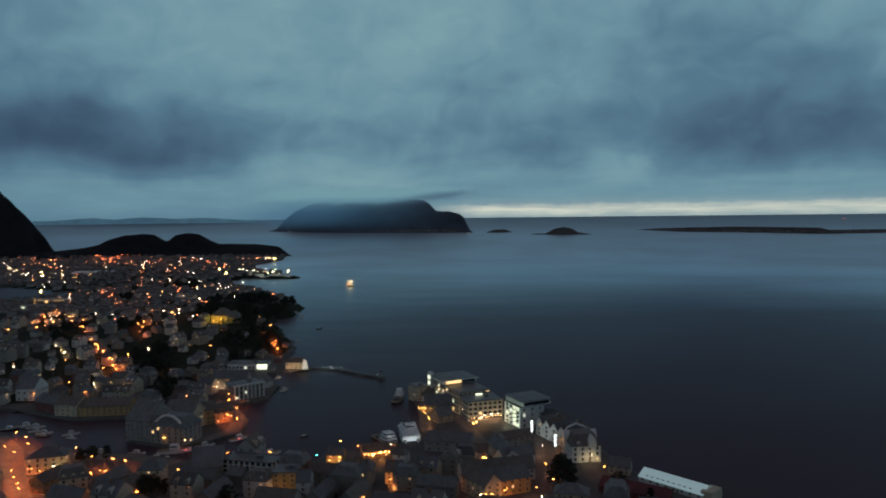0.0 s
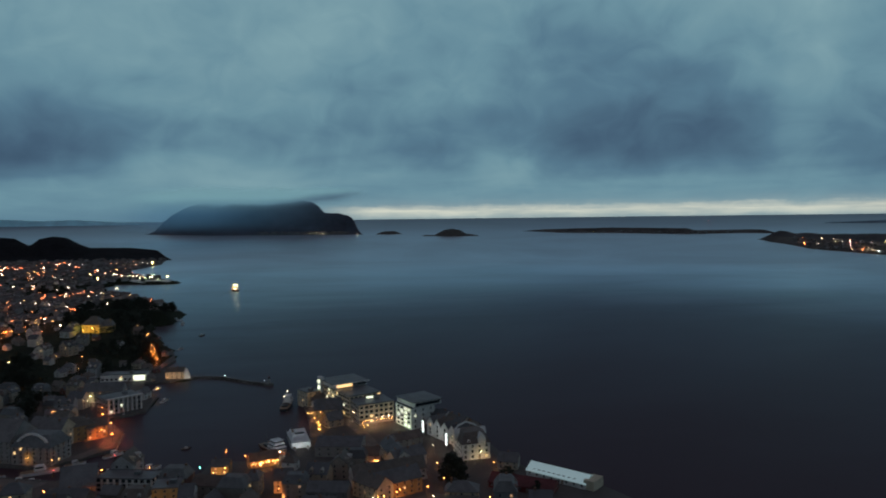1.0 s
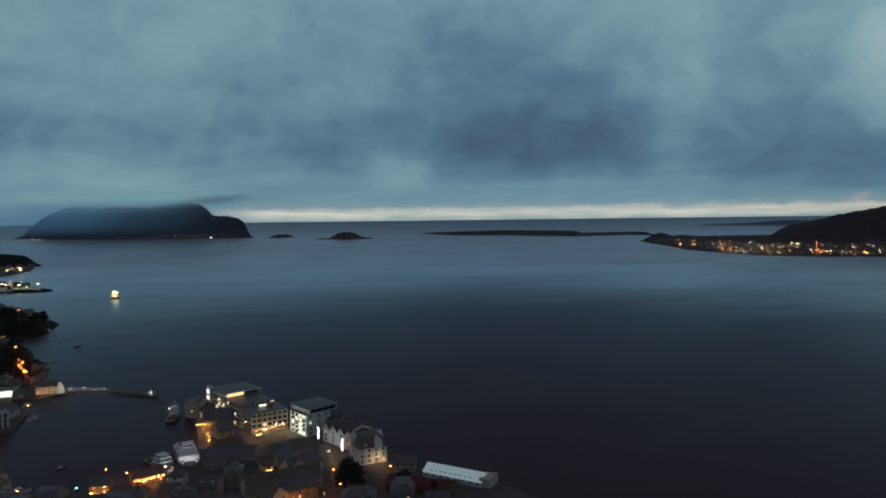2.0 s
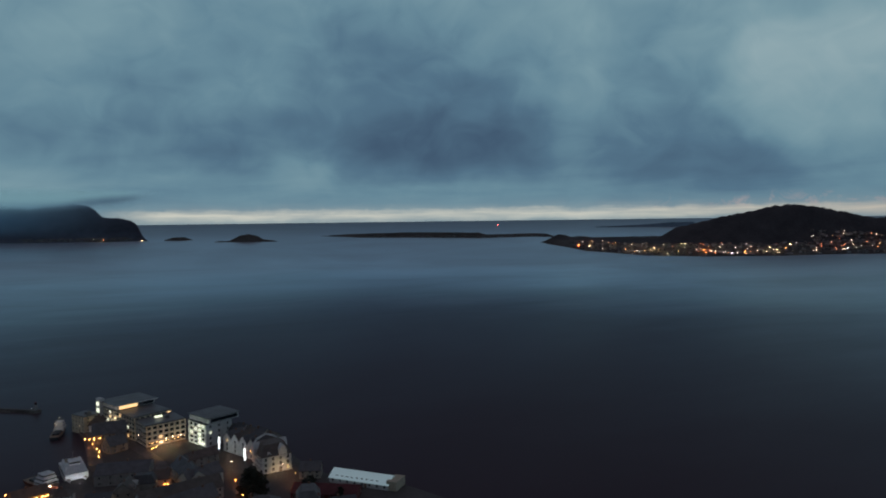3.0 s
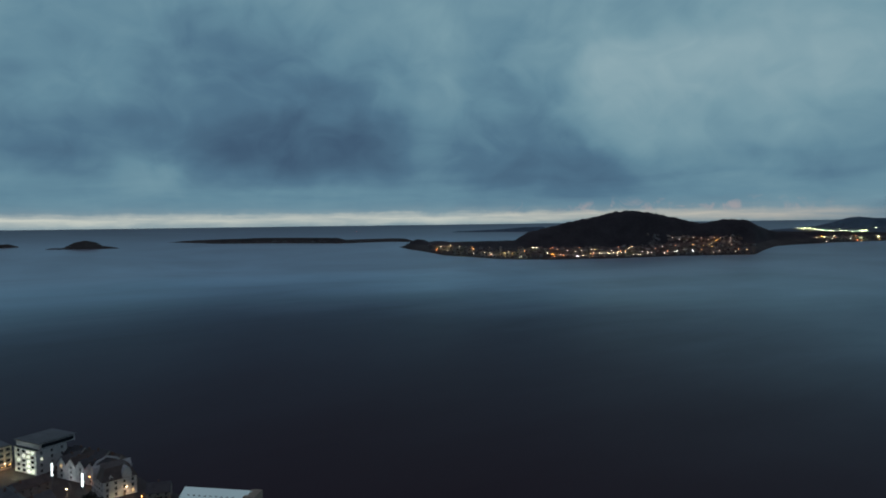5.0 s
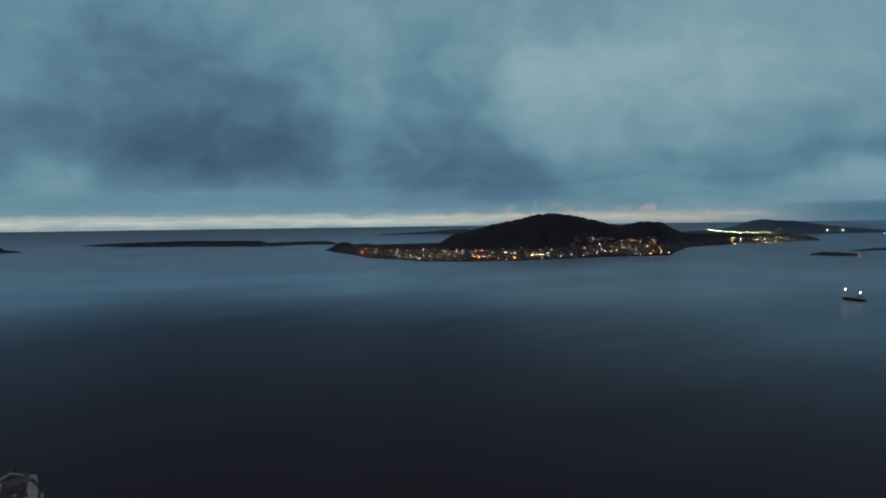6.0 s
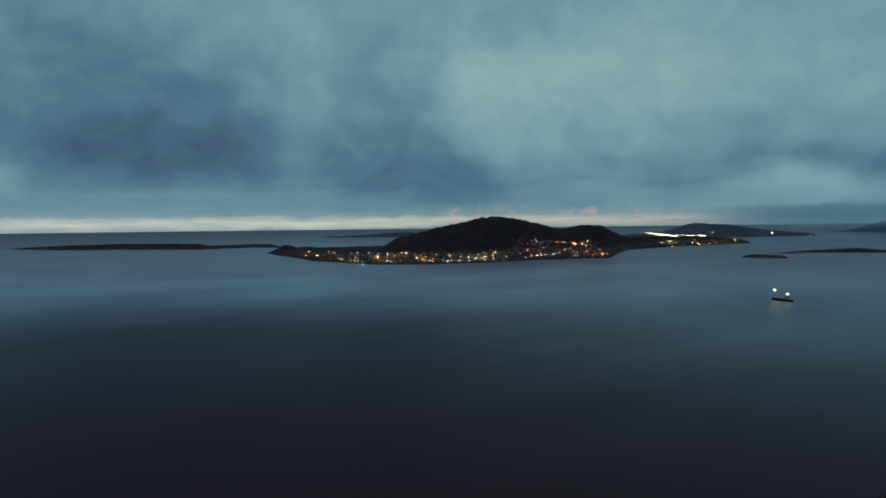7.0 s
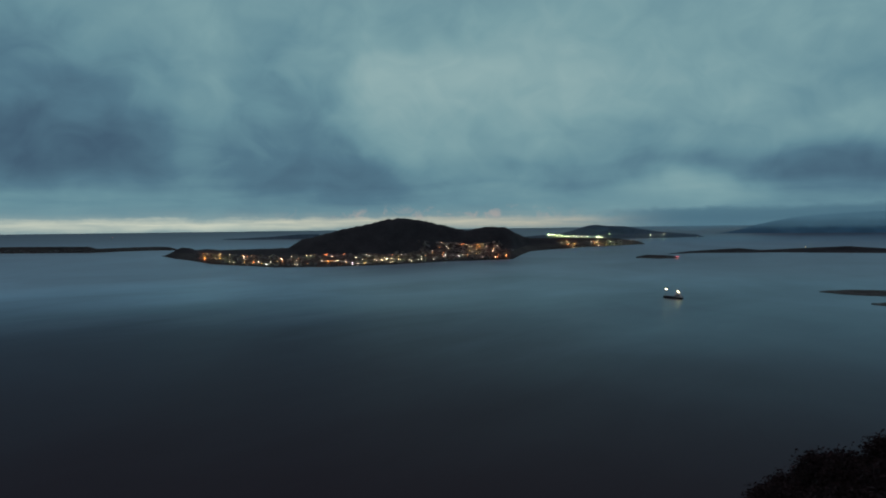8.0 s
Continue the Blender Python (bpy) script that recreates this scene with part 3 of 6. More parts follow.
island("skerry", "single sea rock", [(87.6, 1600), (88.5, 1580), (89.6, 1590)], [(87.6, -5.7), (88.6, -5.5), (89.6, -5.65)], 30, 0.3, 1, ROCK, 16, 1, 12)
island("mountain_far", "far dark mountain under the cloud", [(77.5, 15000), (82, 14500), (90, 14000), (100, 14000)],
       [(77.5, -0.62), (79, -0.35), (79.9, -0.05), (80.8, 0.15), (82.5, 0.50), (84.5, 0.70), (88, 0.85), (100, 1.0)], 6000, 0.1, 20, HAZE_BLUE_SLOPE, 40, 0.3, 13)
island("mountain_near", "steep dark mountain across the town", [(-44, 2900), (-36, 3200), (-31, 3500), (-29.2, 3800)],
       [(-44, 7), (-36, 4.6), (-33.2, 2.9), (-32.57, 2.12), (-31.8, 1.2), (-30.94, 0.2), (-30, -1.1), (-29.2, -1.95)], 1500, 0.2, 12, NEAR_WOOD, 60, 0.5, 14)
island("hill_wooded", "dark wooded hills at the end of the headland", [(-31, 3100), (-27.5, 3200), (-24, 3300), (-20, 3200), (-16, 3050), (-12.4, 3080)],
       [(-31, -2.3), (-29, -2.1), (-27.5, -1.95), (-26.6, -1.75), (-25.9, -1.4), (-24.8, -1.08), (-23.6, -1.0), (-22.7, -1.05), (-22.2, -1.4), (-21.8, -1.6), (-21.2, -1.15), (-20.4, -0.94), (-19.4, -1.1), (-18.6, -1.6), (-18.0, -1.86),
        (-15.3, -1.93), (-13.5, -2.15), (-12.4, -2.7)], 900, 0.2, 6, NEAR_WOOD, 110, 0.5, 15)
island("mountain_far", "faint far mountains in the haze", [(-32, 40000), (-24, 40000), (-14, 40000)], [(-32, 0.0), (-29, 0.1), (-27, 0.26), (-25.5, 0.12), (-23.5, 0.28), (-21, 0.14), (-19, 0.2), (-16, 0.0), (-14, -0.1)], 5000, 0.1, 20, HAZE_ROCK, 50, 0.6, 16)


# ---- buildings ----
def window_mesh(name, wide, tall, glass):
    """A framed window in the xz plane that looks to -y, its glass set back in the frame."""
    bm = bmesh.new()
    f = 0.12
    box(bm, -wide / 2 - f, wide / 2 + f, -0.10, 0.02, -f, 0.0)
    box(bm, -wide / 2 - f, wide / 2 + f, -0.08, 0.02, tall, tall + f)
    box(bm, -wide / 2 - f, -wide / 2, -0.08, 0.02, 0.0, tall)
    box(bm, wide / 2, wide / 2 + f, -0.08, 0.02, 0.0, tall)
    box(bm, -0.04, 0.04, -0.06, 0.02, 0.0, tall)
    q = [bm.verts.new(p) for p in ((-wide / 2, -0.02, 0), (wide / 2, -0.02, 0), (wide / 2, -0.02, tall), (-wide / 2, -0.02, tall))]
    bm.faces.new(q).material_index = 1
    mesh = bpy.data.meshes.new(name)
    bm.to_mesh(mesh)
    bm.free()
    mesh.materials.append(TRIM)
    mesh.materials.append(glass)
    return mesh


WINDOWS = {}
for size, (w_, t_) in {"small": (1.0, 1.3), "tall": (1.2, 1.8), "wide": (2.2, 1.9)}.items():
    for tone_, glass_ in (("dark", GLASS), ("warm", LIT_WARM), ("pale", LIT_COOL), ("dim", LIT_DIM)):
        WINDOWS[size, tone_] = window_mesh("window", w_, t_, glass_)


def door_mesh():
    bm = boxes((-0.6, 0.6, -0.06, 0.02, 0.0, 2.1), (-0.7, -0.6, -0.1, 0.02, 0.0, 2.2), (0.6, 0.7, -0.1, 0.02, 0.0, 2.2), (-0.7, 0.7, -0.1, 0.02, 2.1, 2.25))
    mesh = bpy.data.meshes.new("door")
    bm.to_mesh(mesh)
    bm.free()
    mesh.materials.append(DECK)
    return mesh


DOOR = door_mesh()


def roof_slabs(bm, w, d, h, rise, over=0.5, thick=0.25):
    """A gable roof with its ridge along x: two thick slopes."""
    half = d / 2 + over
    drop = rise * over / (d / 2)
    outline = [(-half, h - drop), (0, h + rise), (half, h - drop), (half, h - drop + thick), (0, h + rise + thick * 1.3), (-half, h - drop + thick)]
    prism(bm, outline, w + 2 * over * 0.7, "x")


def hip_roof(bm, w, d, h, rise, over=0.5, keep=0.3, top=0.0):
    """A hipped roof; keep: the ridge's share of the length; top: the share of the width left flat on top."""
    a, b = w / 2 + over, d / 2 + over
    c, e = w / 2 * keep, max(0.02, d / 2 * top)
    low = [bm.verts.new(p) for p in ((-a, -b, h - 0.1), (a, -b, h - 0.1), (a, b, h - 0.1), (-a, b, h - 0.1))]
    rim = [bm.verts.new(p) for p in ((-a, -b, h + 0.2), (a, -b, h + 0.2), (a, b, h + 0.2), (-a, b, h + 0.2))]
    crest = [bm.verts.new(p) for p in ((-c, -e, h + rise), (c, -e, h + rise), (c, e, h + rise), (-c, e, h + rise))]
    bm.faces.new(low[::-1])
    for i in range(4):
        j = (i + 1) % 4
        bm.faces.new((low[i], low[j], rim[j], rim[i]))
        bm.faces.new((rim[i], rim[j], crest[j], crest[i]))
    bm.faces.new(crest)


def put_windows(parent, w, d, h, storeys, rng, lit, size, tones, sides="fblr", step=2.9, base=1.0):
    floor_h = (h - 0.4) / storeys
    for side in sides:
        length = w if side in "fb" else d
        count = max(1, int((length - 1.0) / step))
        for row in range(storeys):
            for k in range(count):
                u = (k + 0.5) / count * length - length / 2
                z = 0.2 + row * floor_h + min(base, floor_h * 0.35)
                tone = rng.choice(tones) if rng.random() < lit else "dark"
                at = {"f": pose(u, -d / 2, z), "b": pose(u, d / 2, z, 0, 0, 180), "l": pose(-w / 2, u, z, 0, 0, -90), "r": pose(w / 2, u, z, 0, 0, 90)}[side]
                shared("window", WINDOWS[size, tone], parent, at)


def fill_building(top, w, d, h, roof, wall_m, roof_m, storeys, rng, rise=None, lit=0.08, size="small", tones=("warm", "dim"), sides="flr", step=3.9, chimneys=1, dormers=0):
    """Wall, roof, chimneys, dormers, windows and a door under the building's root."""
    rise = d * 0.42 if rise is None else rise
    bm = bmesh.new()
    if roof == "gable":
        prism(bm, [(-d / 2, -1.5), (d / 2, -1.5), (d / 2, h), (0, h + rise), (-d / 2, h)], w, "x")
    else:
        box(bm, -w / 2, w / 2, -d / 2, d / 2, -1.5, h)
    part("wall", bm, wall_m, top)
    bm = bmesh.new()
    if roof == "gable":
        roof_slabs(bm, w, d, h, rise)
    elif roof == "hip":
        hip_roof(bm, w, d, h, rise)
    elif roof == "mansard":
        hip_roof(bm, w, d, h, rise, 0.35, 0.72, 0.55)
    else:
        box(bm, -w / 2 - 0.3, w / 2 + 0.3, -d / 2 - 0.3, d / 2 + 0.3, h, h + 0.35)
        for x0, x1, y0, y1 in ((-w / 2, w / 2, -d / 2 - 0.2, -d / 2 + 0.1), (-w / 2, w / 2, d / 2 - 0.1, d / 2 + 0.2)):
            box(bm, x0, x1, y0, y1, h + 0.35, h + 0.75)
        box(bm, w * 0.1, w * 0.1 + 3.5, -1.5, 1.6, h + 0.35, h + 2.4)
    part("roof", bm, roof_m, top)
    for i in range(chimneys):
        x = w * rng.uniform(-0.36, 0.36)
        y = d * rng.uniform(-0.18, 0.18)
        peak = h + (rise if roof != "flat" else 0) * 0.75
        part("chimney", boxes((x - 0.45, x + 0.45, y - 0.4, y + 0.4, h - 0.2, peak + 1.8), (x - 0.55, x + 0.55, y - 0.5, y + 0.5, peak + 1.8, peak + 2.05)), BRICK, top)
    for i in range(dormers):
        x = (i + 0.5) / dormers * w - w / 2
        bm = bmesh.new()
        prism(bm, [(-0.9, h + 0.3), (0.9, h + 0.3), (0.9, h + 2.0), (0, h + 2.9), (-0.9, h + 2.0)], d * 0.42, "y")
        ob = part("dormer", bm, (wall_m,), top, at=pose(x, -d * 0.28, 0))
        shared("window", WINDOWS["small", "dark"], ob, pose(0, -d * 0.21, h + 0.6))
    put_windows(top, w, d, h, storeys, rng, lit, size, tones, sides, step)
    shared("door", DOOR, top, pose(w * 0.12, -d / 2, 0.0))


TAKEN = [(34, 424, 6), (44, 424, 7), (55, 428, 7), (66, 430, 6), (98, 380, 9), (110, 372, 9), (88, 380, 7), (-20, 474, 5), (-5, 500, 6), (12, 492, 6), (58, 494, 6), (64, 480, 6), (69, 464, 6), (72, 450, 7), (56, 486, 8), (44, 505, 8), (40, 496, 8), (51, 500, 8), (46, 490, 6), (62, 462, 8), (66, 446, 7), (68, 438, 6), (73, 426, 7), (84, 424, 7), (94, 424, 8), (76, 408, 9), (66, 402, 8), (86, 402, 8), (104, 400, 8), (-165, 392, 10), (-25, 520, 6), (-27, 480, 12), (-38, 466, 12), (-22, 466, 9), (-48, 470, 10)]


def facade(name, label, category, ax, ay, bx, by, depth, h, roof, wall_m, roof_m, storeys, seed=0, z=2.2, group="", turned=False, **more):
    """A building whose front runs from a to b and which reaches back by depth. turned: its gable faces the front."""
    w = math.hypot(bx - ax, by - ay)
    turn = math.degrees(math.atan2(by - ay, bx - ax))
    nx, ny = -(by - ay) / w, (bx - ax) / w
    cx, cy = (ax + bx) / 2 + nx * depth / 2, (ay + by) / 2 + ny * depth / 2
    top = root(name, cx, cy, z, turn + (90 if turned else 0), label, category, group)
    fill_building(top, depth if turned else w, w if turned else depth, h, roof, wall_m, roof_m, storeys, random.Random(seed), **more)
    count = max(1, round(w / depth))
    for i in range(count):
        u = (i + 0.5) / count - 0.5
        TAKEN.append((cx + (bx - ax) * u, cy + (by - ay) * u, max(depth, w / count) * 0.62))
    return top


ROADS = [
    ("road", "paved street lit orange by lamps", [(-330, 500), (-300, 470), (-268, 420), (-250, 395), (-232, 366), (-215, 340)], 15, 2.26),
    ("pavement", "paved canal quay lit by orange lamps", [(-285, 470), (-249, 458), (-206, 454), (-176, 442)], 11, 2.30),
    ("pavement", "paved quay before the hotels", [(-14, 505), (-16, 545), (-17, 580), (-26, 625)], 9, 2.28),
    ("road", "paved lane between hotel and blocks", [(-2, 590), (8, 540), (16, 520), (24, 490), (28, 455), (28, 425), (12, 372), (5, 345)], 8, 2.26),
    ("road", "paved street below the ochre block", [(-40, 388), (0, 366), (30, 372), (58, 384)], 8, 2.32),
    ("pavement", "paved western quay at the canal mouth", [(-196, 483), (-172, 492), (-160, 512), (-164, 545), (-185, 582)], 10, 2.28),
]
for _, _, run_, wide_, _ in ROADS:
    for (x0_, y0_), (x1_, y1_) in zip(run_, run_[1:]):
        for k_ in range(8):
            TAKEN.append((x0_ + (x1_ - x0_) * k_ / 8, y0_ + (y1_ - y0_) * k_ / 8, wide_ * 0.42))

# the waterfront hotels
hotel = facade("hotel_building", "long flat-roofed waterfront hotel with pale lit end wall", "hotel", 11, 548, 37, 560, 56, 17, "flat", CREAM, DARK_SHEET, 5, 1,
               lit=0.16, size="wide", tones=("pale", "warm", "warm"), step=3.8, chimneys=0, sides="fl")
part("top_floor", boxes((-14, 16, 0, 26, 17.8, 21.0)), WHITE, hotel)
part("top_roof", boxes((-15.5, 17.5, -2, 28, 21.0, 21.5)), DARK_SHEET, hotel)
part("top_roof_edge", boxes((-15.6, 17.6, -2.2, -1.9, 20.9, 21.6)), WHITE, hotel)
part("top_window_band", boxes((-12, 2, -0.15, -0.02, 18.2, 20.4)), LIT_WARM, hotel, "warm lit glass band")
part("top_window_band", boxes((3, 15, -0.15, -0.02, 18.2, 20.4)), GLASS, hotel, "dark glass band")
part("stair_tower", boxes((-16.6, -13.2, 22, 28.6, 0, 23.6)), WHITE, hotel, "white rendered stair tower")
for i in range(3):
    part("stair_window", boxes((-16.8, -16.55, 23.5, 27.5, 8 + 5 * i, 11 + 5 * i)), LIT_COOL, hotel, "pale lit stair window")
hotel = facade("hotel_building", "grey five-storey hotel with rows of framed windows", "hotel", 18, 528, 45, 536, 24, 15, "flat", STONE_GREY, DARK_SHEET, 4, 2,
               lit=0.06, size="wide", tones=("warm", "pale"), step=3.7, chimneys=0, sides="fl")
for i in range(8):
    part("pier", boxes((-14.2 + 3.97 * i, -13.7 + 3.97 * i, -12.7, -12.0, 3.6, 14.8)), CREAM, hotel, "pale facade pier")
for z in (3.6, 7.2, 10.9, 14.3):
    part("floor_band", boxes((-14.3, 14.3, -12.75, -12.05, z, z + 0.5)), CREAM, hotel, "pale facade band")
part("awning", boxes((-13, 13, -14.4, -12.2, 3.2, 3.5)), DARK_SHEET, hotel)
for i in range(12):
    part("awning_lamp", boxes((-12.3 + 2.2 * i, -11.9 + 2.2 * i, -13.5, -13.1, 2.7, 3.1)), AMBER_DIM, hotel, "small warm lamp under the awning")
part("roof_light", boxes((-3, 2, 1, 2.6, 16.4, 17.4)), LIT_COOL, hotel, "pale lit roof light")
hotel = facade("hotel_building", "white hotel with lit stair windows and jutting top storey", "hotel", 56, 508, 75, 517, 23, 16, "flat", WHITE, DARK_SHEET, 4, 3,
               lit=0.03, size="tall", tones=("pale",), step=6.0, chimneys=0, sides="fr")
part("top_floor", boxes((-9.5, 15, -13.5, 11, 16.8, 20.4)), WHITE, hotel, "white jutting top storey")
part("top_window_band", boxes((-8, 14, -13.65, -13.52, 17.4, 19.8)), GLASS, hotel, "long dark glass band")
part("top_roof", boxes((-10.4, 16, -14.4, 12, 20.4, 20.9)), DARK_SHEET, hotel)
for i in range(5):
    for y in (-9.0, -4.5, 0.5, 6.0):
        pale = y == -4.5 or (i, y) in ((4, -9.0), (3, 0.5), (0, -9.0), (2, 6.0))
        part("stair_window", boxes((-10.7, -10.52, y, y + 2.2, 1.2 + 3.1 * i, 2.7 + 3.1 * i)), LIT_COOL if pale else GLASS, hotel, "pale lit window" if pale else "dark window")

# white gabled row and the corner house on the sea side
for i in range(4):
    u = i / 4
    facade("row_house", "white gabled town house in a waterfront row", "house", 66 + 16 * u, 496 - 32 * u, 70 + 16 * u, 488.4 - 32 * u, 13, 9.5, "gable", WHITE, SLATE, 3, 10 + i,
           group="white waterfront row", size="tall", lit=0.05, rise=4.5, turned=True)
for i, (x, y) in enumerate(((62.8, 493.5), (74.6, 461.5))):
    top = root("light_column", x, y, 2.2, -60, "tall white glowing light column at a house corner", "lamp", "light columns")
    part("post", boxes((-0.5, 0.5, 0.1, 0.5, 0, 11)), STEEL, top)
    part("tube", boxes((-0.45, 0.45, -0.2, 0.1, 2.5, 10.5)), glow("light_column_white", (0.9, 1.0, 0.98), 3.5), top)
corner = facade("corner_house", "white corner house with steep mansard roof and gables", "house", 81, 436, 100, 438, 21, 10.5, "mansard", WHITE, SLATE, 3, 15, size="tall", lit=0.12, rise=6.5, dormers=2)
for x, y, turn in ((4, -8.6, 0), (-9.3, 3, -90), (8.6, 4, 90)):
    bm = bmesh.new()
    prism(bm, [(-2.6, 9.5), (2.6, 9.5), (2.6, 13.5), (1.2, 16.2), (0, 17.2), (-1.2, 16.2), (-2.6, 13.5)], 4.5, "y")
    part("gable", bm, WHITE, corner, at=pose(x, y, 0, 0, 0, turn))
bm = bmesh.new()
prism(bm, [(-11.5, 10.5), (-11.5, 11.2), (-6.0, 18.0), (0, 20.2), (6.0, 18.0), (11.5, 11.2), (11.5, 10.5), (10.6, 10.5), (5.5, 17.0), (0, 19.2), (-5.5, 17.0), (-10.6, 10.5)], 1.0, "y")
part("roof_gable_wall", bm, WHITE, corner, "white arched gable wall above the roof", at=pose(-1, 8.5, 0))
for i in range(5):
    facade("row_house", "grey gabled house by the sea wall", "house", 74 + 5.5 * i, 512 - 9 * i, 82 + 5.5 * i, 516 - 9 * i, 10, 8.5 + 1.5 * (i % 2), "gable", PLASTER, SLATE, 3, 20 + i, group="sea wall houses", lit=0.02, turned=True)

# large grey roofs in the middle of the headland
facade("town_block", "large courtyard block with pale walls and dark roof", "building", 36.5, 421, 57, 432, 12, 7.8, "gable", PALE_WALL, SLATE, 2, 30, lit=0.03, chimneys=2)
facade("town_block", "long pale-walled block with dark slate roof", "building", 29, 458, 36, 423, 12, 7.8, "gable", PALE_WALL, SLATE, 2, 31, lit=0.03, chimneys=2)
facade("town_block", "dark-roofed long block behind the hotel", "building", 42, 468, 60, 475, 13, 5.5, "gable", GREY, SLATE, 2, 32, lit=0.03, rise=3)
facade("warehouse", "big dark warehouse with a broad roof", "warehouse", -14, 462, 16, 456, 22, 7, "gable", GREY, SLATE, 2, 33, lit=0.03, step=5, rise=3.5)
facade("warehouse", "quay shed with a lit canopy", "warehouse", -17, 553, 6, 553, 16, 6.5, "gable", GREY, SLATE, 2, 34, lit=0.05, step=4)
facade("house", "small gabled quay house with pale verges", "house", -5, 524, 6, 530, 12, 5.5, "gable", PLASTER, SLATE, 2, 35, lit=0.1)
facade("warehouse", "narrow stone warehouse at the quay corner", "warehouse", -32, 602, -23, 588, 12, 12, "flat", CREAM, DARK_SHEET, 4, 36, lit=0.02, chimneys=0)
facade("house", "small white gabled quay house with a lamp", "house", -20, 588, -9, 587, 14, 5.5, "gable", WHITE, SLATE, 2, 37, lit=0.1)
# emission is added to lift the pale roof; no source is known
GLOW_ROOF = glow("glowing_pale_roof", (0.52, 0.80, 0.86), 0.24)
hall = facade("quay_hall", "long quay hall under a pale roof with added glow", "hall", 115, 404.5, 142, 375, 13, 3.2, "gable", WHITE, GLOW_ROOF, 1, 38, lit=0.02, rise=3.6, step=4.5, chimneys=0)
part("end_house", boxes((18.5, 25, -6, 6, -1, 5.5)), CREAM, hall)
for i in range(9):
    part("skylight", boxes((-16 + 3.4 * i, -14.6 + 3.4 * i, -5.2, -4.4, 3.95, 4.5)), GLASS, hall)
facade("boat_house", "red boathouse with rusty red roof", "boathouse", 88, 390, 120, 369, 14, 3.5, "gable", RED, RUST_ROOF, 1, 39, lit=0.0, rise=3.5, chimneys=0)
facade("house", "pale old houses beside the quay hall", "house", 100, 418, 112, 413, 10, 5, "gable", PLASTER, SLATE, 2, 40, lit=0.0)
facade("house", "house with an orange-lit front", "house", -36, 404, -26, 403, 12, 7.5, "gable", CREAM, SLATE, 3, 41, lit=0.15)
facade("house", "tall town house with a pale timbered gable", "house", -52, 401, -44, 400, 12, 9.5, "hip", PLASTER, SLATE, 3, 42, lit=0.05, size="tall")
facade("cafe", "lit quayside cafe in ochre", "cafe", -77, 440, -66, 439, 8, 5.5, "gable", OCHRE, SLATE, 2, 43, lit=0.5)
cafe_row = facade("restaurant", "long quay restaurant with a string of lamps", "restaurant", -54, 446, -37, 452, 9, 5, "gable", OCHRE, SLATE, 2, 44, lit=0.4)
for i_ in range(8):
    part("string_lamp", boxes((-8 + 2.2 * i_, -7.65 + 2.2 * i_, -5.2, -4.85, 3.0, 3.35)), AMBER_DIM, cafe_row, "small warm lamp on a string")
facade("house", "small white many-sided quay house", "house", -34, 440, -26, 437, 8, 5.5, "hip", WHITE, SLATE, 2, 45, lit=0.0)
facade("town_block", "ochre corner block with sodium-lit street front", "building", 23, 380, 49, 391, 13, 9, "gable", OCHRE, SLATE, 3, 46, lit=0.08)
facade("town_block", "pale corner block above the street", "building", 9, 393, 22, 376, 12, 9, "gable", CREAM, SLATE, 3, 47, lit=0.05)
facade("town_block", "broad ochre town hall with flat roof", "building", -100, 391, -86, 391, 15, 12, "flat", OCHRE, DARK_SHEET, 4, 48, lit=0.06)
facade("house", "tall white gabled house with lit door", "house", -85, 385, -77, 385, 12, 9, "gable", WHITE, SLATE, 3, 49, lit=0.1)
facade("school_building", "white terraced quay building with wide windows", "building", -139, 424, -106, 416, 14, 8.5, "flat", WHITE, DARK_SHEET, 3, 50, lit=0.06, size="wide", step=3.4, chimneys=0)
facade("market_hall", "hall with a sloping blue-grey glass roof", "hall", -155, 414, -137, 418, 22, 7, "gable", GREY, DARK_SHEET, 2, 51, lit=0.0, chimneys=0)
facade("town_block", "cream corner block with many windows", "building", -221, 388, -208, 395, 13, 10, "mansard", CREAM, SLATE, 3, 52, lit=0.1, size="tall", dormers=3)
facade("town_block", "cream block beside a dark tree", "building", -184, 405, -170, 406, 12, 9, "hip", CREAM, SLATE, 3, 53, lit=0.06)
facade("town_block", "tall lamp-lit block at the street corner", "building", -262, 424, -240, 430, 13, 10, "hip", CREAM, SLATE, 3, 54, lit=0.06, size="tall")
facade("town_block", "long block under one broad dark slate roof", "building", 10, 400, 54, 410, 13, 7.0, "gable", PLASTER, SLATE, 2, 55, lit=0.03, chimneys=3)
facade("house", "small gabled house with pale verges", "house", 17, 440, 27, 438, 10, 6.5, "gable", PALE_WALL, SLATE, 2, 56, lit=0.05)
# open ground before the canal quay, the lit factories and the hall on the hill
for i_ in range(8):
    TAKEN.append((-84 + 10 * i_, 428, 9))
TAKEN.extend(((-16, 450, 9), (-24, 455, 9), (-10, 442, 6)))
for i_ in range(9):
    TAKEN.append((-280 + 13 * i_, 449 - 1.6 * i_, 19))
for i_ in range(11):
    TAKEN.append((-746 + 11 * i_, 1222, 12))
    TAKEN.append((-720 + 9 * i_, 1128, 14))
    TAKEN.append((-715 + 8 * i_, 1100, 12))
for i_ in range(6):
    TAKEN.append((-326 + 9 * i_, 928, 10))
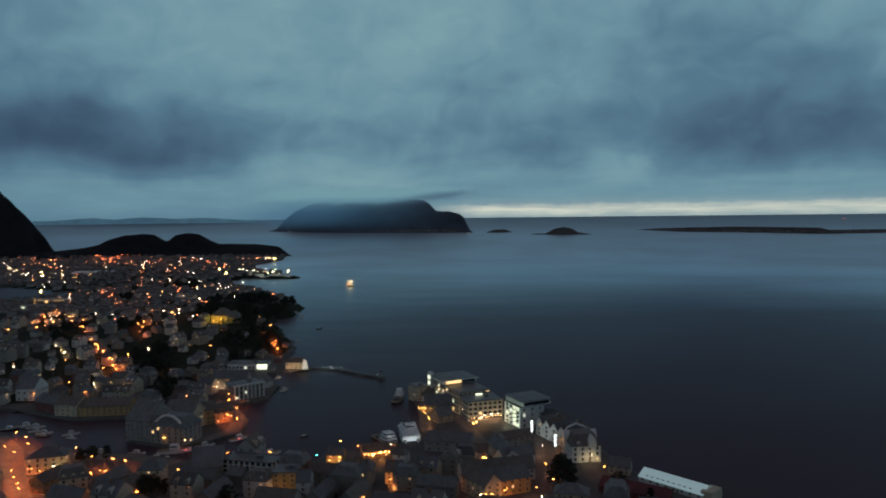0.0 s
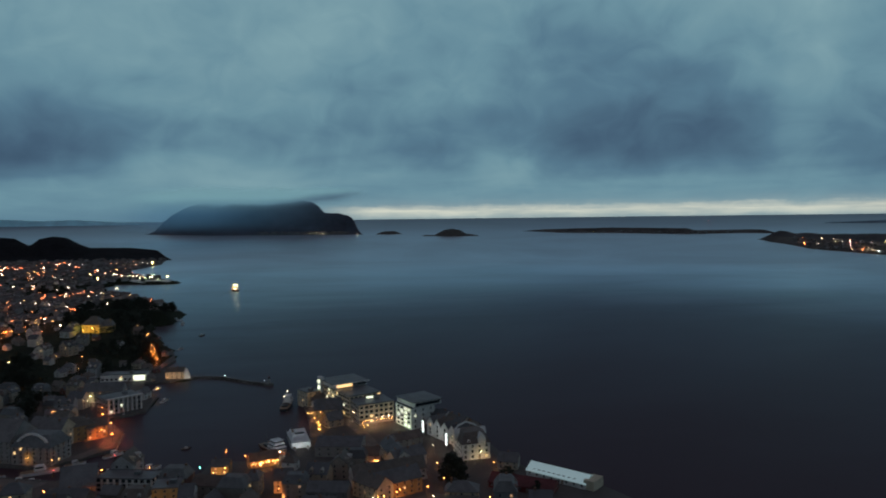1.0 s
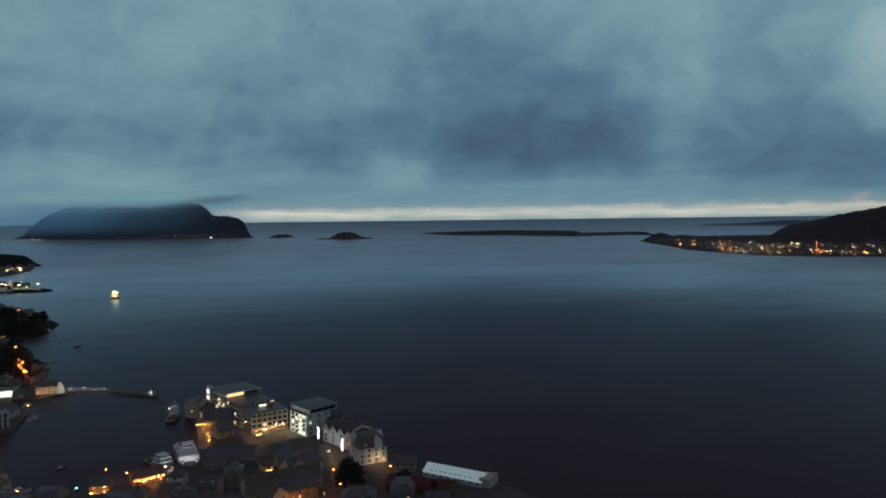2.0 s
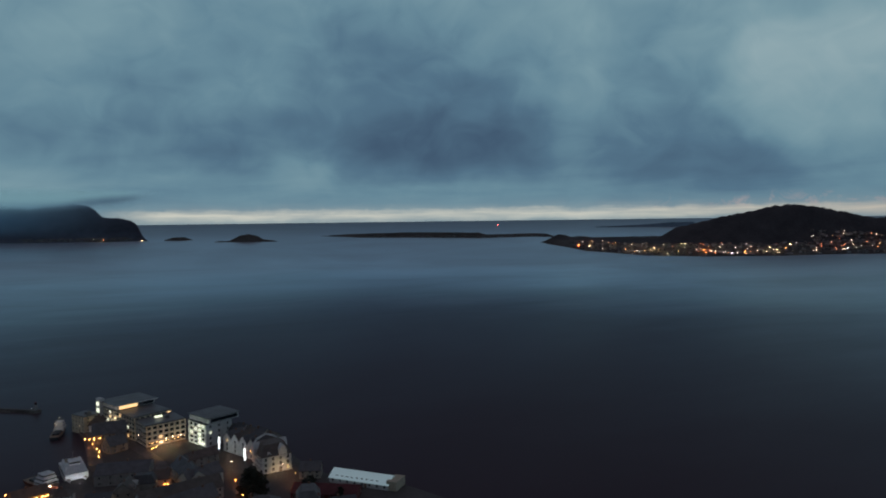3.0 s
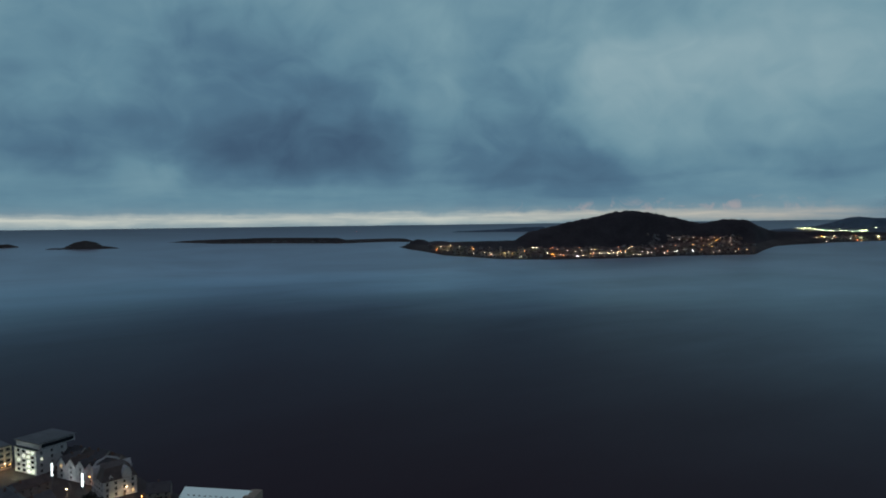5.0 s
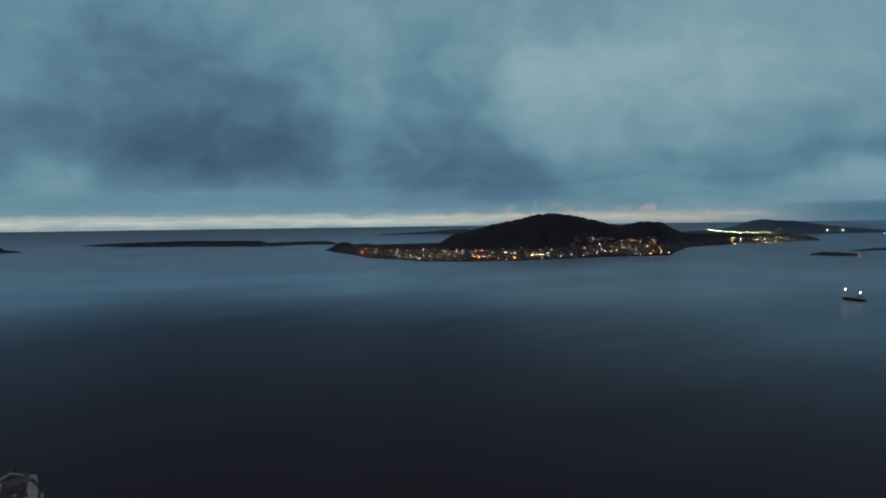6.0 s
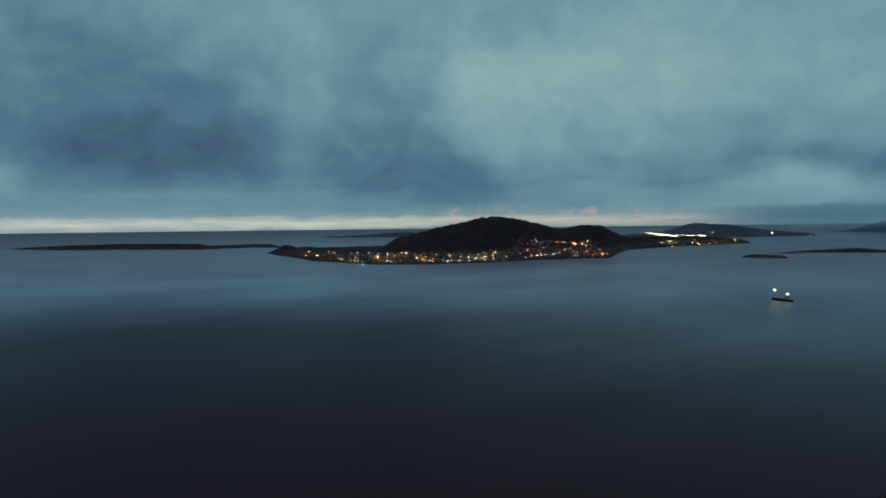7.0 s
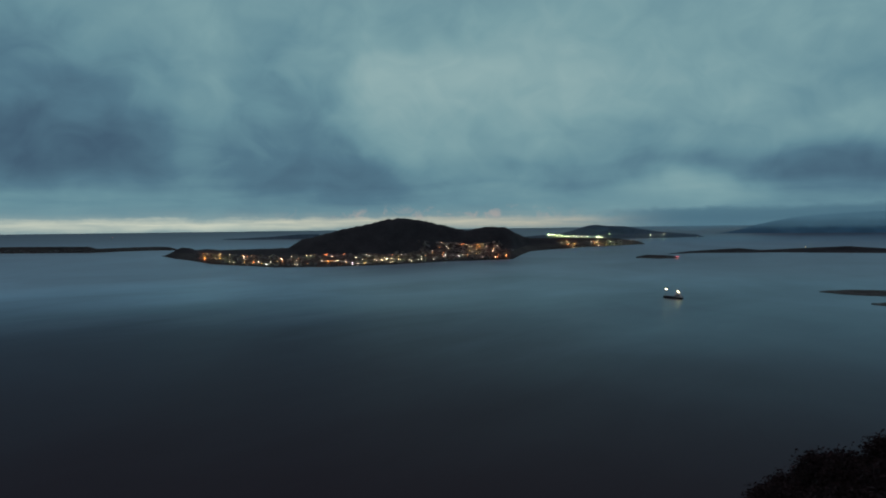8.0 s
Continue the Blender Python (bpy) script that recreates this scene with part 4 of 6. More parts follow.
# western bank
arch = facade("arched_house", "tall white harbour house with a rounded gable", "house", -210, 485, -183, 477, 20, 12, "mansard", GREY, SLATE, 4, 60, lit=0.06, size="tall", rise=7)
bm = bmesh.new()
prism(bm, [(-13, 11.5), (-13, 13), (-9, 17.5), (-4.5, 20.2), (0, 21.0), (4.5, 20.2), (9, 17.5), (13, 13), (13, 11.5), (11.8, 11.5), (8.2, 16.3), (4, 18.9), (0, 19.6), (-4, 18.9), (-8.2, 16.3), (-11.8, 11.5)], 1.0, "y")
part("roof_gable_wall", bm, WHITE, arch, "white rounded gable wall", at=pose(0, -8, 0))
facade("warehouse", "tall brick harbour warehouse by the canal", "warehouse", -231, 493, -211, 486, 26, 15, "gable", GREY, SLATE, 5, 61, lit=0.03)
facade("warehouse", "dark harbour warehouse behind the arched house", "warehouse", -215, 520, -190, 512, 18, 12, "gable", PLASTER, SLATE, 4, 62, lit=0.05)
facade("warehouse", "long ochre canal warehouse", "warehouse", -296, 552, -257, 556, 18, 8, "gable", OCHRE, SLATE, 3, 63, lit=0.02, rise=4.5)
facade("warehouse", "cream canal warehouse with many windows", "warehouse", -318, 556, -298, 552, 16, 9.5, "gable", CREAM, SLATE, 3, 64, lit=0.02, rise=5)
facade("warehouse", "red wooden canal warehouse beside others", "warehouse", -345, 574, -320, 560, 16, 8, "gable", RED, SLATE, 3, 65, lit=0.02, rise=5)
facade("church", "pale church with tall narrow windows", "church", -378, 602, -362, 602, 22, 11, "gable", WHITE, SLATE, 2, 66, lit=0.0, size="tall", rise=8)
terminal = facade("ferry_terminal", "wide white building with a pillared front", "building", -184, 596, -162, 613, 22, 12, "flat", GREY, DARK_SHEET, 3, 67, lit=0.08, size="wide", tones=("pale",), step=3.9, chimneys=0)
for i_ in range(8):
    part("pillar", boxes((-13.6 + 3.75 * i_, -12.6 + 3.75 * i_, -12.4, -11.4, 0.2, 12.3)), WHITE, terminal, "pale square pillar")
part("cornice", boxes((-14.2, 14.2, -12.6, -11.0, 12.3, 13.2)), WHITE, terminal)
part("plinth", boxes((-14.2, 14.2, -12.6, -11.0, -0.5, 0.2)), QUAY, terminal)
shed = facade("quay_shed", "long low quay shed with a bright lit end", "shed", -229, 722, -186, 720, 16, 6.5, "flat", WHITE, DARK_SHEET, 1, 68, lit=0.2, size="wide", tones=("pale",), step=4, chimneys=0)
part("lit_end", boxes((10, 21.3, -8.25, -8.05, 0.8, 5.6)), LIT_COOL, shed, "wide pale lit glass doors")
facade("boat_house", "pink-lit gabled boathouse on the mole", "boathouse", -168, 723, -150, 722, 9, 7, "gable", CREAM, SLATE, 2, 69, lit=0.3)
facade("town_block", "reddish apartment house at the quay", "building", -193, 521, -173, 533, 14, 11, "hip", OCHRE, SLATE, 3, 70, lit=0.05)
facade("town_block", "reddish quay house lit by street lamps", "building", -178, 528, -166, 536, 12, 9, "gable", OCHRE, SLATE, 3, 71, lit=0.1)
facade("grey_block", "long grey block behind the quay", "building", -218, 640, -185, 640, 14, 10, "gable", GREY, SLATE, 3, 72, lit=0.05)
facade("hill_hall", "yellow floodlit hall on the hillside", "hall", -322, 950, -299, 947, 24, 13, "hip", OCHRE, SLATE, 3, 73, z=ground_z(-310, 955) - 3, lit=0.0)
facade("hall_wing", "brown low wing beside the floodlit hall", "hall", -298, 950, -284, 952, 20, 10, "hip", OCHRE, SLATE, 2, 78, z=ground_z(-291, 955) - 3, lit=0.0)
facade("factory", "low orange-lit factory by the inlet", "factory", -741, 1243, -686, 1240, 25, 11, "flat", CREAM, DARK_SHEET, 2, 74, z=ground_z(-713, 1250) - 1, lit=0.2, size="wide", chimneys=1)
works = facade("factory", "long shed with a row of pale lights", "factory", -708, 1150, -640, 1146, 22, 8, "flat", WHITE, DARK_SHEET, 2, 75, z=ground_z(-674, 1155) - 1, lit=0.75, size="wide", tones=("pale",), step=4.5, chimneys=0)
for i_ in range(16):
    part("wall_lamp", boxes((-33 + 4.3 * i_, -32.1 + 4.3 * i_, -11.6, -11.0, 5.2, 6.0)), LIT_LAMP, works, "pale wall lamp")
facade("factory", "large pale-roofed works hall", "factory", -1060, 1960, -960, 1990, 60, 12, "flat", WHITE, PALE_SHEET, 1, 76, z=2.2, lit=0.2, size="wide", step=9, chimneys=0)

facade("quay_hall", "long pale quay shed on the far spit", "hall", -560, 1880, -415, 1852, 18, 6, "gable", WHITE, PALE_SHEET, 1, 77, z=2.2, lit=0.3, size="wide", tones=("pale",), step=14, chimneys=0, rise=3)

# ---- ordinary town houses, in a few builds that repeat ----
HOUSE_LABELS = ("white wooden house with a dark slate roof", "grey plastered town house with a steep roof", "wooden house with a low slate roof and chimney",
                "broad two-storey house under a hipped roof", "tall town house with dormers in its roof", "small gabled house with a tiled roof")


def town_house(i):
    rng = random.Random(100 + i)
    w, d, h, roof, storeys, dormers = ((10, 8, 5.6, "gable", 2, 0), (12, 10, 9.0, "gable", 3, 2), (9, 7.5, 4.6, "gable", 2, 0), (12, 10, 6.0, "hip", 2, 0), (14, 11, 9.5, "mansard", 3, 3), (8, 7, 5.0, "gable", 2, 0), (23, 10, 7.0, "gable", 2, 0), (18, 11, 8.0, "hip", 3, 0))[i % 6 if i < 12 else i - 6]
    top = root("house" if i < 12 else "terrace_block", 0, 0, -50, 0, HOUSE_LABELS[i % 6] if i < 12 else ("long low town block under a dark slate roof", "broad town block under a dark hipped roof")[i - 12], "house" if i < 12 else "building", "town houses" if i < 12 else "town blocks")
    fill_building(top, w, d, h, roof, BOARDS if i % 2 == 0 else PLASTER, SLATE, storeys, rng, lit=(0.04, 0.1, 0.16)[i % 3], step=4.4, dormers=min(dormers, 2), sides="fl")
    return top


MODELS = [town_house(i) for i in range(14)]


def clear(x, y, r):
    if any((x - a) ** 2 + (y - b) ** 2 < (r + s) ** 2 for a, b, s in TAKEN):
        return False
    return True


def scatter_houses():
    rng = random.Random(5)
    used = set()
    placed = 0

    def add(x, y, z, turn, pick, grow=1.0):
        nonlocal placed
        m = pose(x, y, z, 0, 0, turn) @ Matrix.Diagonal((grow, grow, grow, 1))
        if pick in used:
            copy_thing(MODELS[pick], m)
        else:
            MODELS[pick].matrix_world = m
            used.add(pick)
        TAKEN.append((x, y, 5.9 * grow))
        placed += 1

    # headland: long blocks first, then close rows of town houses
    long_blocks = 0
    for _ in range(500):
        x, y = rng.uniform(-240, 70), rng.uniform(352, 450)
        turn = rng.choice((-14, 76, -14)) + rng.uniform(-4, 4)
        ux, uy = math.cos(radians(turn)), math.sin(radians(turn))
        ends = [(x + ux * s, y + uy * s) for s in (-8, 0, 8)]
        if long_blocks < 34 and all(clear(a, b, 6.0) and inside(a, b, HEADLAND) and inside(a, b + 9, HEADLAND) for a, b in ends):
            add(x, y, 2.2, turn, rng.choice((12, 12, 13)))
            TAKEN.extend((a, b, 6.0) for a, b in ends)
            long_blocks += 1
    for _ in range(1000):
        x, y = rng.uniform(-300, 110), rng.uniform(350, 500)
        if not all(inside(x + a, y + b, HEADLAND) for a, b in ((8, 0), (-8, 0), (0, 9), (0, -8))):
            continue
        if clear(x, y, 6.4):
            add(x, y, 2.2, rng.choice((-14, 76, -14, 166)) + rng.uniform(-4, 4), rng.choice((1, 1, 4, 7, 10, 3, 0)), rng.uniform(0.95, 1.2))
    # western town
    for _ in range(5200):
        y = 560 + 760 * rng.random() ** 1.15
        x = rng.uniform(-0.66 * y, -140)
        if not all(inside(x + a, y + b, WEST) for a, b in ((9, 0), (-9, 0), (0, 9), (0, -9))):
            continue
        if any(math.hypot(x - a, y - b) < r for a, b, r in WOODS):
            continue
        z = ground_z(x, y)
        if clear(x, y, 6.3) and placed < 300:
            add(x, y, z - 0.4, rng.choice((-20, 70, 160, 10)) + rng.uniform(-9, 9), rng.choice((0, 2, 3, 5, 6, 8, 9, 11, 1, 7) if y > 680 else (1, 4, 7, 10, 0, 3)), rng.uniform(0.78, 1.05))


WOODS = [(-342, 1242, 40), (-300, 1140, 55), (-265, 1000, 34), (-240, 900, 26), (-222, 850, 26), (-208, 805, 20), (-309, 1070, 30), (-457, 833, 22), (-432, 938, 24), (-335, 792, 24), (-284, 700, 26), (-318, 752, 26), (-250, 606, 18), (-503, 925, 28), (-325, 1010, 34), (-290, 960, 26), (-255, 850, 24), (-225, 760, 16), (-380, 1180, 36), (-414, 1106, 22), (-596, 1308, 24), (-260, 650, 16), (-305, 725, 14), (-598, 1602, 40)]
scatter_houses()


def simple_house(bm, place, k, turn, w, d, h, rise, tone):
    """A far house: walls and a gable roof with eaves, by material index."""
    m = Matrix.Translation(place) @ pose(0, 0, 0, 0, 0, turn) @ Matrix.Diagonal((k, k, k, 1))
    first = len(bm.verts)
    box(bm, -w / 2, w / 2, -d / 2, d / 2, -2, h, tone)
    outline = [(-d / 2 - 0.4, h - 0.3), (0, h + rise), (d / 2 + 0.4, h - 0.3)]
    ends = [[bm.verts.new((s, a, z)) for a, z in outline] for s in (-w / 2 - 0.3, w / 2 + 0.3)]
    for q in ((ends[0][0], ends[0][1], ends[1][1], ends[1][0]), (ends[0][1], ends[0][2], ends[1][2], ends[1][1]), ends[0][::-1], ends[1]):
        bm.faces.new(q).material_index = 2
    bm.verts.ensure_lookup_table()
    for v in bm.verts[first:]:
        v.co = m @ v.co


def bulb(bm, place, r, index=0):
    p = [bm.verts.new(Vector(place) + Vector(o) * r) for o in ((1, 0, 0), (0, 1, 0), (-1, 0, 0), (0, -1, 0), (0, 0, 1), (0, 0, -1))]
    for a, b in ((0, 1), (1, 2), (2, 3), (3, 0)):
        bm.faces.new((p[a], p[b], p[4])).material_index = index
        bm.faces.new((p[b], p[a], p[5])).material_index = index


def far_western_houses():
    rng = random.Random(8)
    bm = bmesh.new()
    for _ in range(2300):
        y = rng.uniform(1080, 3050)
        x = rng.uniform(-0.66 * y, -0.2 * y)
        if inside(x, y, WEST) and not any(math.hypot(x - a, y - b) < r for a, b, r in WOODS):
            simple_house(bm, *true_to_built(x, y, ground_z(x, y)), rng.uniform(0, 180), rng.uniform(8, 17), rng.uniform(7, 11), rng.uniform(4, 8), rng.uniform(2, 4), rng.choice((0, 1)))
    tagged(ob_from("far_houses", bm, (BOARDS_FAR, GREY, ROOF_FAR)), "crowded far houses with dark roofs on the headland", "houses", kind="stuff")


BOARDS_FAR = surface("far_house_walls", (0.17, 0.16, 0.155), 0.8, (0.07, 0.065, 0.06), 0.02, 0.3, 0.1)
ROOF_FAR = surface("far_house_roofs", (0.10, 0.10, 0.105), 0.7, (0.14, 0.11, 0.10), 0.02, 0.3, 0.1)
far_western_houses()


def land_height(b, s, near, ridge, depth, foot, flat):
    """Height of an island's near slope at a bearing, at the share s of its depth: the shelf, then the rise to the ridge."""
    if s < foot or not ridge:
        return 1.0 + flat * (min(s, foot) / foot) ** 0.8
    top = EYE + math.tan(radians(between(b, ridge))) * (between(b, near) + depth * 0.72)
    u = min(1.0, (s - foot) / (0.72 - foot))
    return 1.0 + flat + max(0.0, top - flat - 1.0) * (u * u * (3 - 2 * u)) ** 0.85


def island_village(name, label, near, depth, foot, flat, count, lights, low, high, back, seed, ridge=None, front=0.02):
    """Houses and lamps on an island's shelf."""
    rng = random.Random(seed)
    bm, lamps = bmesh.new(), bmesh.new()
    for i in range(count + lights):
        b = low + (high - low) * rng.random() ** 0.85
        s = front + back * rng.random() ** 1.3
        place, k = far(b, between(b, near) + depth * s, land_height(b, s, near, ridge, depth, foot, flat))
        if i < count:
            simple_house(bm, place, k, rng.uniform(0, 180), rng.uniform(9, 20), rng.uniform(8, 12), rng.uniform(5, 9), rng.uniform(2.5, 4.5), rng.choice((0, 0, 1)))
        else:
            bulb(lamps, place + Vector((0, 0, 7 * k)), rng.choice((0.45, 0.55, 0.7, 0.85, 1.05, 1.4)) * k, rng.choice((0, 1, 2, 2, 2)))
    tagged(ob_from(name, bm, (BOARDS_FAR, GREY, ROOF_FAR)), label, "houses", kind="stuff")
    tagged(ob_from("far_lamps", lamps, (SODIUM_DIM, AMBER_DIM, WARM_DIM)), "scattered orange and warm white lamps of far houses", "lamps", kind="stuff")


island_village("village", "small houses along the island shore below a dark hill", VALDER, 1900, 0.40, 26, 460, 270, 36.0, 61.6, 0.36, 21)
island_village("village", "houses climbing the slope between two wooded hills", VALDER, 1900, 0.40, 26, 150, 50, 53.5, 60.6, 0.14, 25, VALDER_RIDGE, 0.36)
island_village("village", "scattered houses and works on the far point", [(61.0, 4700), (62.6, 4770), (66.8, 5500), (69.5, 5900), (72.1, 6453)], 2600, 0.5, 20, 120, 80, 62.0, 70.5, 0.4, 22)
island_village("village", "few houses on the flat far island", [(15.6, 8300), (18.8, 7170), (23, 6900), (28.6, 6346), (32.7, 6700), (35, 6500)], 900, 0.5, 12, 90, 8, 19, 32, 0.4, 23)
island_village("village", "row of houses under the island mountain", [(-14.2, 9600), (-12.5, 8800), (-9, 8000), (-3, 7500), (0.5, 7350), (2.5, 7400)], 3800, 0.22, 22, 240, 22, -6.0, 1.4, 0.17, 24)


def far_lights(label, spots, material, near, depth, foot, flat, size, ridge=None):
    """Single lamps on an island's slope, by bearing and by the angle under the horizon at which they stand."""
    bm = bmesh.new()
    for b, e in spots:
        shore = between(b, near)
        for i in range(400):
            reach = shore + 10 + depth * 0.0025 * i
            z = EYE + math.tan(radians(e)) * reach
            if z <= land_height(b, (reach - shore) / depth, near, ridge, depth, foot, flat) + 6:
                break
        place, k = far(b, reach, z + 1)
        bulb(bm, place, 1.3 * size * k)
    tagged(ob_from("far_lamps", bm, material), label, "lamps", kind="stuff")


POINT = [(61.0, 4700), (62.6, 4770), (66.8, 5500), (69.5, 5900), (72.1, 6453)]
FAR_HILL = [(62, 8800), (66, 9200), (72, 9500), (76.5, 10500)]
far_lights("row of pale floodlights along a far airfield", [(64.52 + 0.2 * i, -0.58 - 0.022 * i) for i in range(12)] + [(67.21, -0.76), (67.6, -0.81), (67.92, -0.83), (68.4, -0.8), (68.5, -0.81), (68.6, -0.82), (68.77, -0.82),
            (69.35, -0.59), (69.89, -0.58), (72.53, -0.65), (73.52, -0.7), (76.02, -0.89)], PALE_GREEN, FAR_HILL, 4000, 0.4, 40, 2.9)
far_lights("orange lamps on the far point", [(64.88, -1.36), (63.65, -1.55), (64.09, -1.52), (66.02, -1.17), (63.51, -1.53), (64.02, -1.5)], AMBER, POINT, 2600, 0.5, 20, 1.33)
far_lights("white lamps on the far point", [(66.37, -1.19), (66.34, -1.66), (69.32, -1.14), (69.82, -0.99), (68.42, -1.46), (68.47, -1.59), (70.96, -1.24)], WARM, POINT, 2600, 0.5, 20, 1.19)
far_lights("bright white quay lamps on the island", [(55.26, -2.31), (56.05, -2.27), (57.12, -2.28), (48.32, -2.75), (42.02, -1.88), (41.39, -2.66), (39.68, -2.0)], COOL, VALDER, 1900, 0.4, 26, 0.91, VALDER_RIDGE)
far_lights("clustered sodium lamps on the island", [(58.91, -1.44), (58.84, -1.5), (58.76, -1.7), (58.46, -1.78), (58.69, -1.35), (46.29, -2.52), (46.52, -2.57), (46.44, -2.68), (49.26, -2.6), (60.79, -1.91), (36.74, -2.07)], SODIUM, VALDER, 1900, 0.4, 26, 1.19, VALDER_RIDGE)
far_lights("clustered warm lamps on the island", [(44.61, -2.01), (44.97, -2.02), (51.45, -2.44), (51.14, -2.45), (50.75, -2.52), (42.32, -2.63), (42.63, -2.34), (56.25, -1.69), (54.02, -2.09)], WARM, VALDER, 1900, 0.4, 26, 1.12, VALDER_RIDGE)
far_lights("few lamps at the foot of the island mountain", [(-13.44, -0.93), (-12.92, -0.98), (-12.5, -0.99), (-7.82, -0.65), (-5.16, -1.04), (2.01, -1.19), (-0.8, -1.17)],
           WARM, [(-14.2, 9600), (-12.5, 8800), (-9, 8000), (-3, 7500), (0.5, 7350), (2.5, 7400)], 3800, 0.22, 22, 1.54)
far_lights("two lamps on the low skerry", [(83.53, -1.68), (84.51, -1.72)], AMBER, [(73.9, 4130), (76, 4300), (82, 4420), (88.5, 4400), (93, 4500)], 420, 0.3, 6, 0.84)

far_lights("small red lamp on the short skerry", [(74.5, -2.46)], RED_LAMP, [(71.4, 3640), (73, 3560), (74.6, 3600)], 140, 0.3, 3, 1.0)
vessel_at, vessel_k = far(30.15, 20000, 0.0)
vessel = root("far_ship", *vessel_at, 60, "tiny far ship with a red light on the horizon", "ship")
part("hull", boxes((-60 * vessel_k, 60 * vessel_k, -9 * vessel_k, 9 * vessel_k, -4 * vessel_k, 10 * vessel_k)), FAR_ROCK, vessel)
bm = bmesh.new()
bulb(bm, (0, 0, 30 * vessel_k), 5.0 * vessel_k)
part("mast_lamp", bm, RED_LAMP, vessel, "small red light")
far_lights("white lamps of the works on the point", [(62.9 + 0.55 * i, -1.02 - 0.19 * ((i * 7) % 4) / 3 - 0.02 * i) for i in range(13)], PALE_GREEN, POINT, 2600, 0.5, 20, 1.3)


# ---- street lamps ----
def lamp_model(name, label, tall, material, r=0.34, beam=None):
    top = root(name, 0, 0, -60, 0, label, "street lamp", "street lamps")
    bm = bmesh.new()
    rod(bm, (0, 0, -1), (0, 0, tall), 0.11, 0.07)
    rod(bm, (0, 0, tall - 0.1), (0.9, 0, tall + 0.25), 0.05, 0.04)
    part("post", bm, STEEL, top)
    bm = bmesh.new()
    bmesh.ops.create_icosphere(bm, subdivisions=1, radius=r)
    part("lamp_head", bm, material, top, at=pose(0.9, 0, tall + 0.1), smooth=True)
    if beam:
        data = bpy.data.lights.new("lamp_beam", "SPOT")
        data.color, data.energy, data.spot_size, data.spot_blend, data.shadow_soft_size = beam[0], beam[1], radians(150), 0.5, 0.3
        lamp = new("lamp_beam", data)
        lamp.parent = top
        lamp.matrix_local = pose(0.9, 0, tall - 0.35)
    return top


def set_lamps(model, places, grow=1.0):
    rng = random.Random(len(places))
    for i, (x, y) in enumerate(places):
        z = ground_z(x, y) if y > 560 and inside(x, y, WEST) else 2.2
        p, k = true_to_built(x, y, z)
        m = pose(*p, 0, 0, rng.uniform(0, 360)) @ Matrix.Diagonal((grow * k, grow * k, grow * k, 1))
        if i == 0 and model.location.z < -40:
            model.matrix_world = m
        else:
            copy_thing(model, m)


sodium_lamp = lamp_model("street_lamp", "steel street lamp with orange sodium light", 7.0, SODIUM, 0.34, ((1.0, 0.20, 0.07), 5000))
amber_lamp = lamp_model("street_lamp", "low steel quay lamp with amber light", 5.0, AMBER, 0.28, ((1.0, 0.42, 0.16), 200))
warm_lamp = lamp_model("street_lamp", "steel street lamp with warm white light", 6.0, WARM, 0.28, ((1.0, 0.70, 0.42), 1000))
set_lamps(sodium_lamp, [(-263, 413), (-255, 401), (-248, 392), (-242, 386), (-256, 415), (-246, 411), (-236, 402), (-222, 388), (-216, 376), (-208, 372), (-309, 489), (-295, 478), (-284, 463), (-269, 453), (-264, 455), (-257, 453),
                        (-191, 377), (-173, 379), (-168, 371), (-211, 433), (-201, 429), (-228, 437), (-183, 493), (-158, 519), (-296, 459), (-283, 448), (-195, 514), (-168, 530), (-166, 548), (-223, 589)])
set_lamps(amber_lamp, [(-249, 461), (-211, 417), (-208, 417), (21, 506), (24, 510), (25, 433), (-22, 551), (-19, 550), (-15, 550), (-11, 550), (-15, 536), (-14, 523), (-11, 517), (-11, 506), (-48, 440), (-46, 443), (-42, 444), (-39, 446),
                       (-73, 430), (-69, 437), (-14, 585), (-126, 414), (-99, 387), (25, 376), (-187, 560), (-181, 548), (-184, 541), (-181, 560), (-201, 508), (-182, 474), (-198, 479), (-160, 659), (-168, 659)])
set_lamps(warm_lamp, [(-37, 457), (-65, 410), (65, 451), (7, 588), (15, 541), (-1, 634), (-243, 423), (-239, 425), (-186, 423), (-183, 423), (31, 524), (36, 526), (41, 528), (52, 369), (27, 518), (43, 451), (19, 371), (93, 432)])
set_lamps(sodium_lamp, [(-537, 906), (-533, 918), (-538, 943), (-543, 955), (-546, 977), (-546, 1000), (-546, 1012), (-371, 986), (-409, 938), (-409, 947), (-403, 947), (-395, 895), (-383, 866), (-473, 890), (-450, 857), (-373, 944), (-399, 782),
                        (-390, 772), (-384, 762), (-375, 751), (-365, 748), (-350, 723), (-343, 745), (-329, 685), (-215, 855), (-206, 827), (-201, 814), (-192, 788), (-281, 700), (-280, 705), (-186, 588), (-180, 568), (-340, 700)], 1.15)
set_lamps(warm_lamp, [(-429, 680), (-437, 773), (-418, 747), (-412, 741), (-366, 703), (-352, 678), (-323, 631), (-333, 708), (-348, 739), (-299, 648), (-287, 617), (-336, 779), (-217, 636), (-214, 636), (-211, 636), 
                      (-240, 528), (-232, 500), (-224, 491)], 1.15)
set_lamps(sodium_lamp, [(-414, 806), (-396, 781), (-376, 754), (-356, 726), (-337, 699), (-461, 1050), (-435, 983), (-410, 917), (-504, 956), (-468, 889), (-574, 961), (-585, 1004), (-600, 1050), (-611, 1082), (-228, 900), (-207, 838), (-193, 794)], 1.2)
far_sodium = lamp_model("street_lamp", "tall far street lamp with orange light", 7.0, SODIUM_DIM, 0.42)
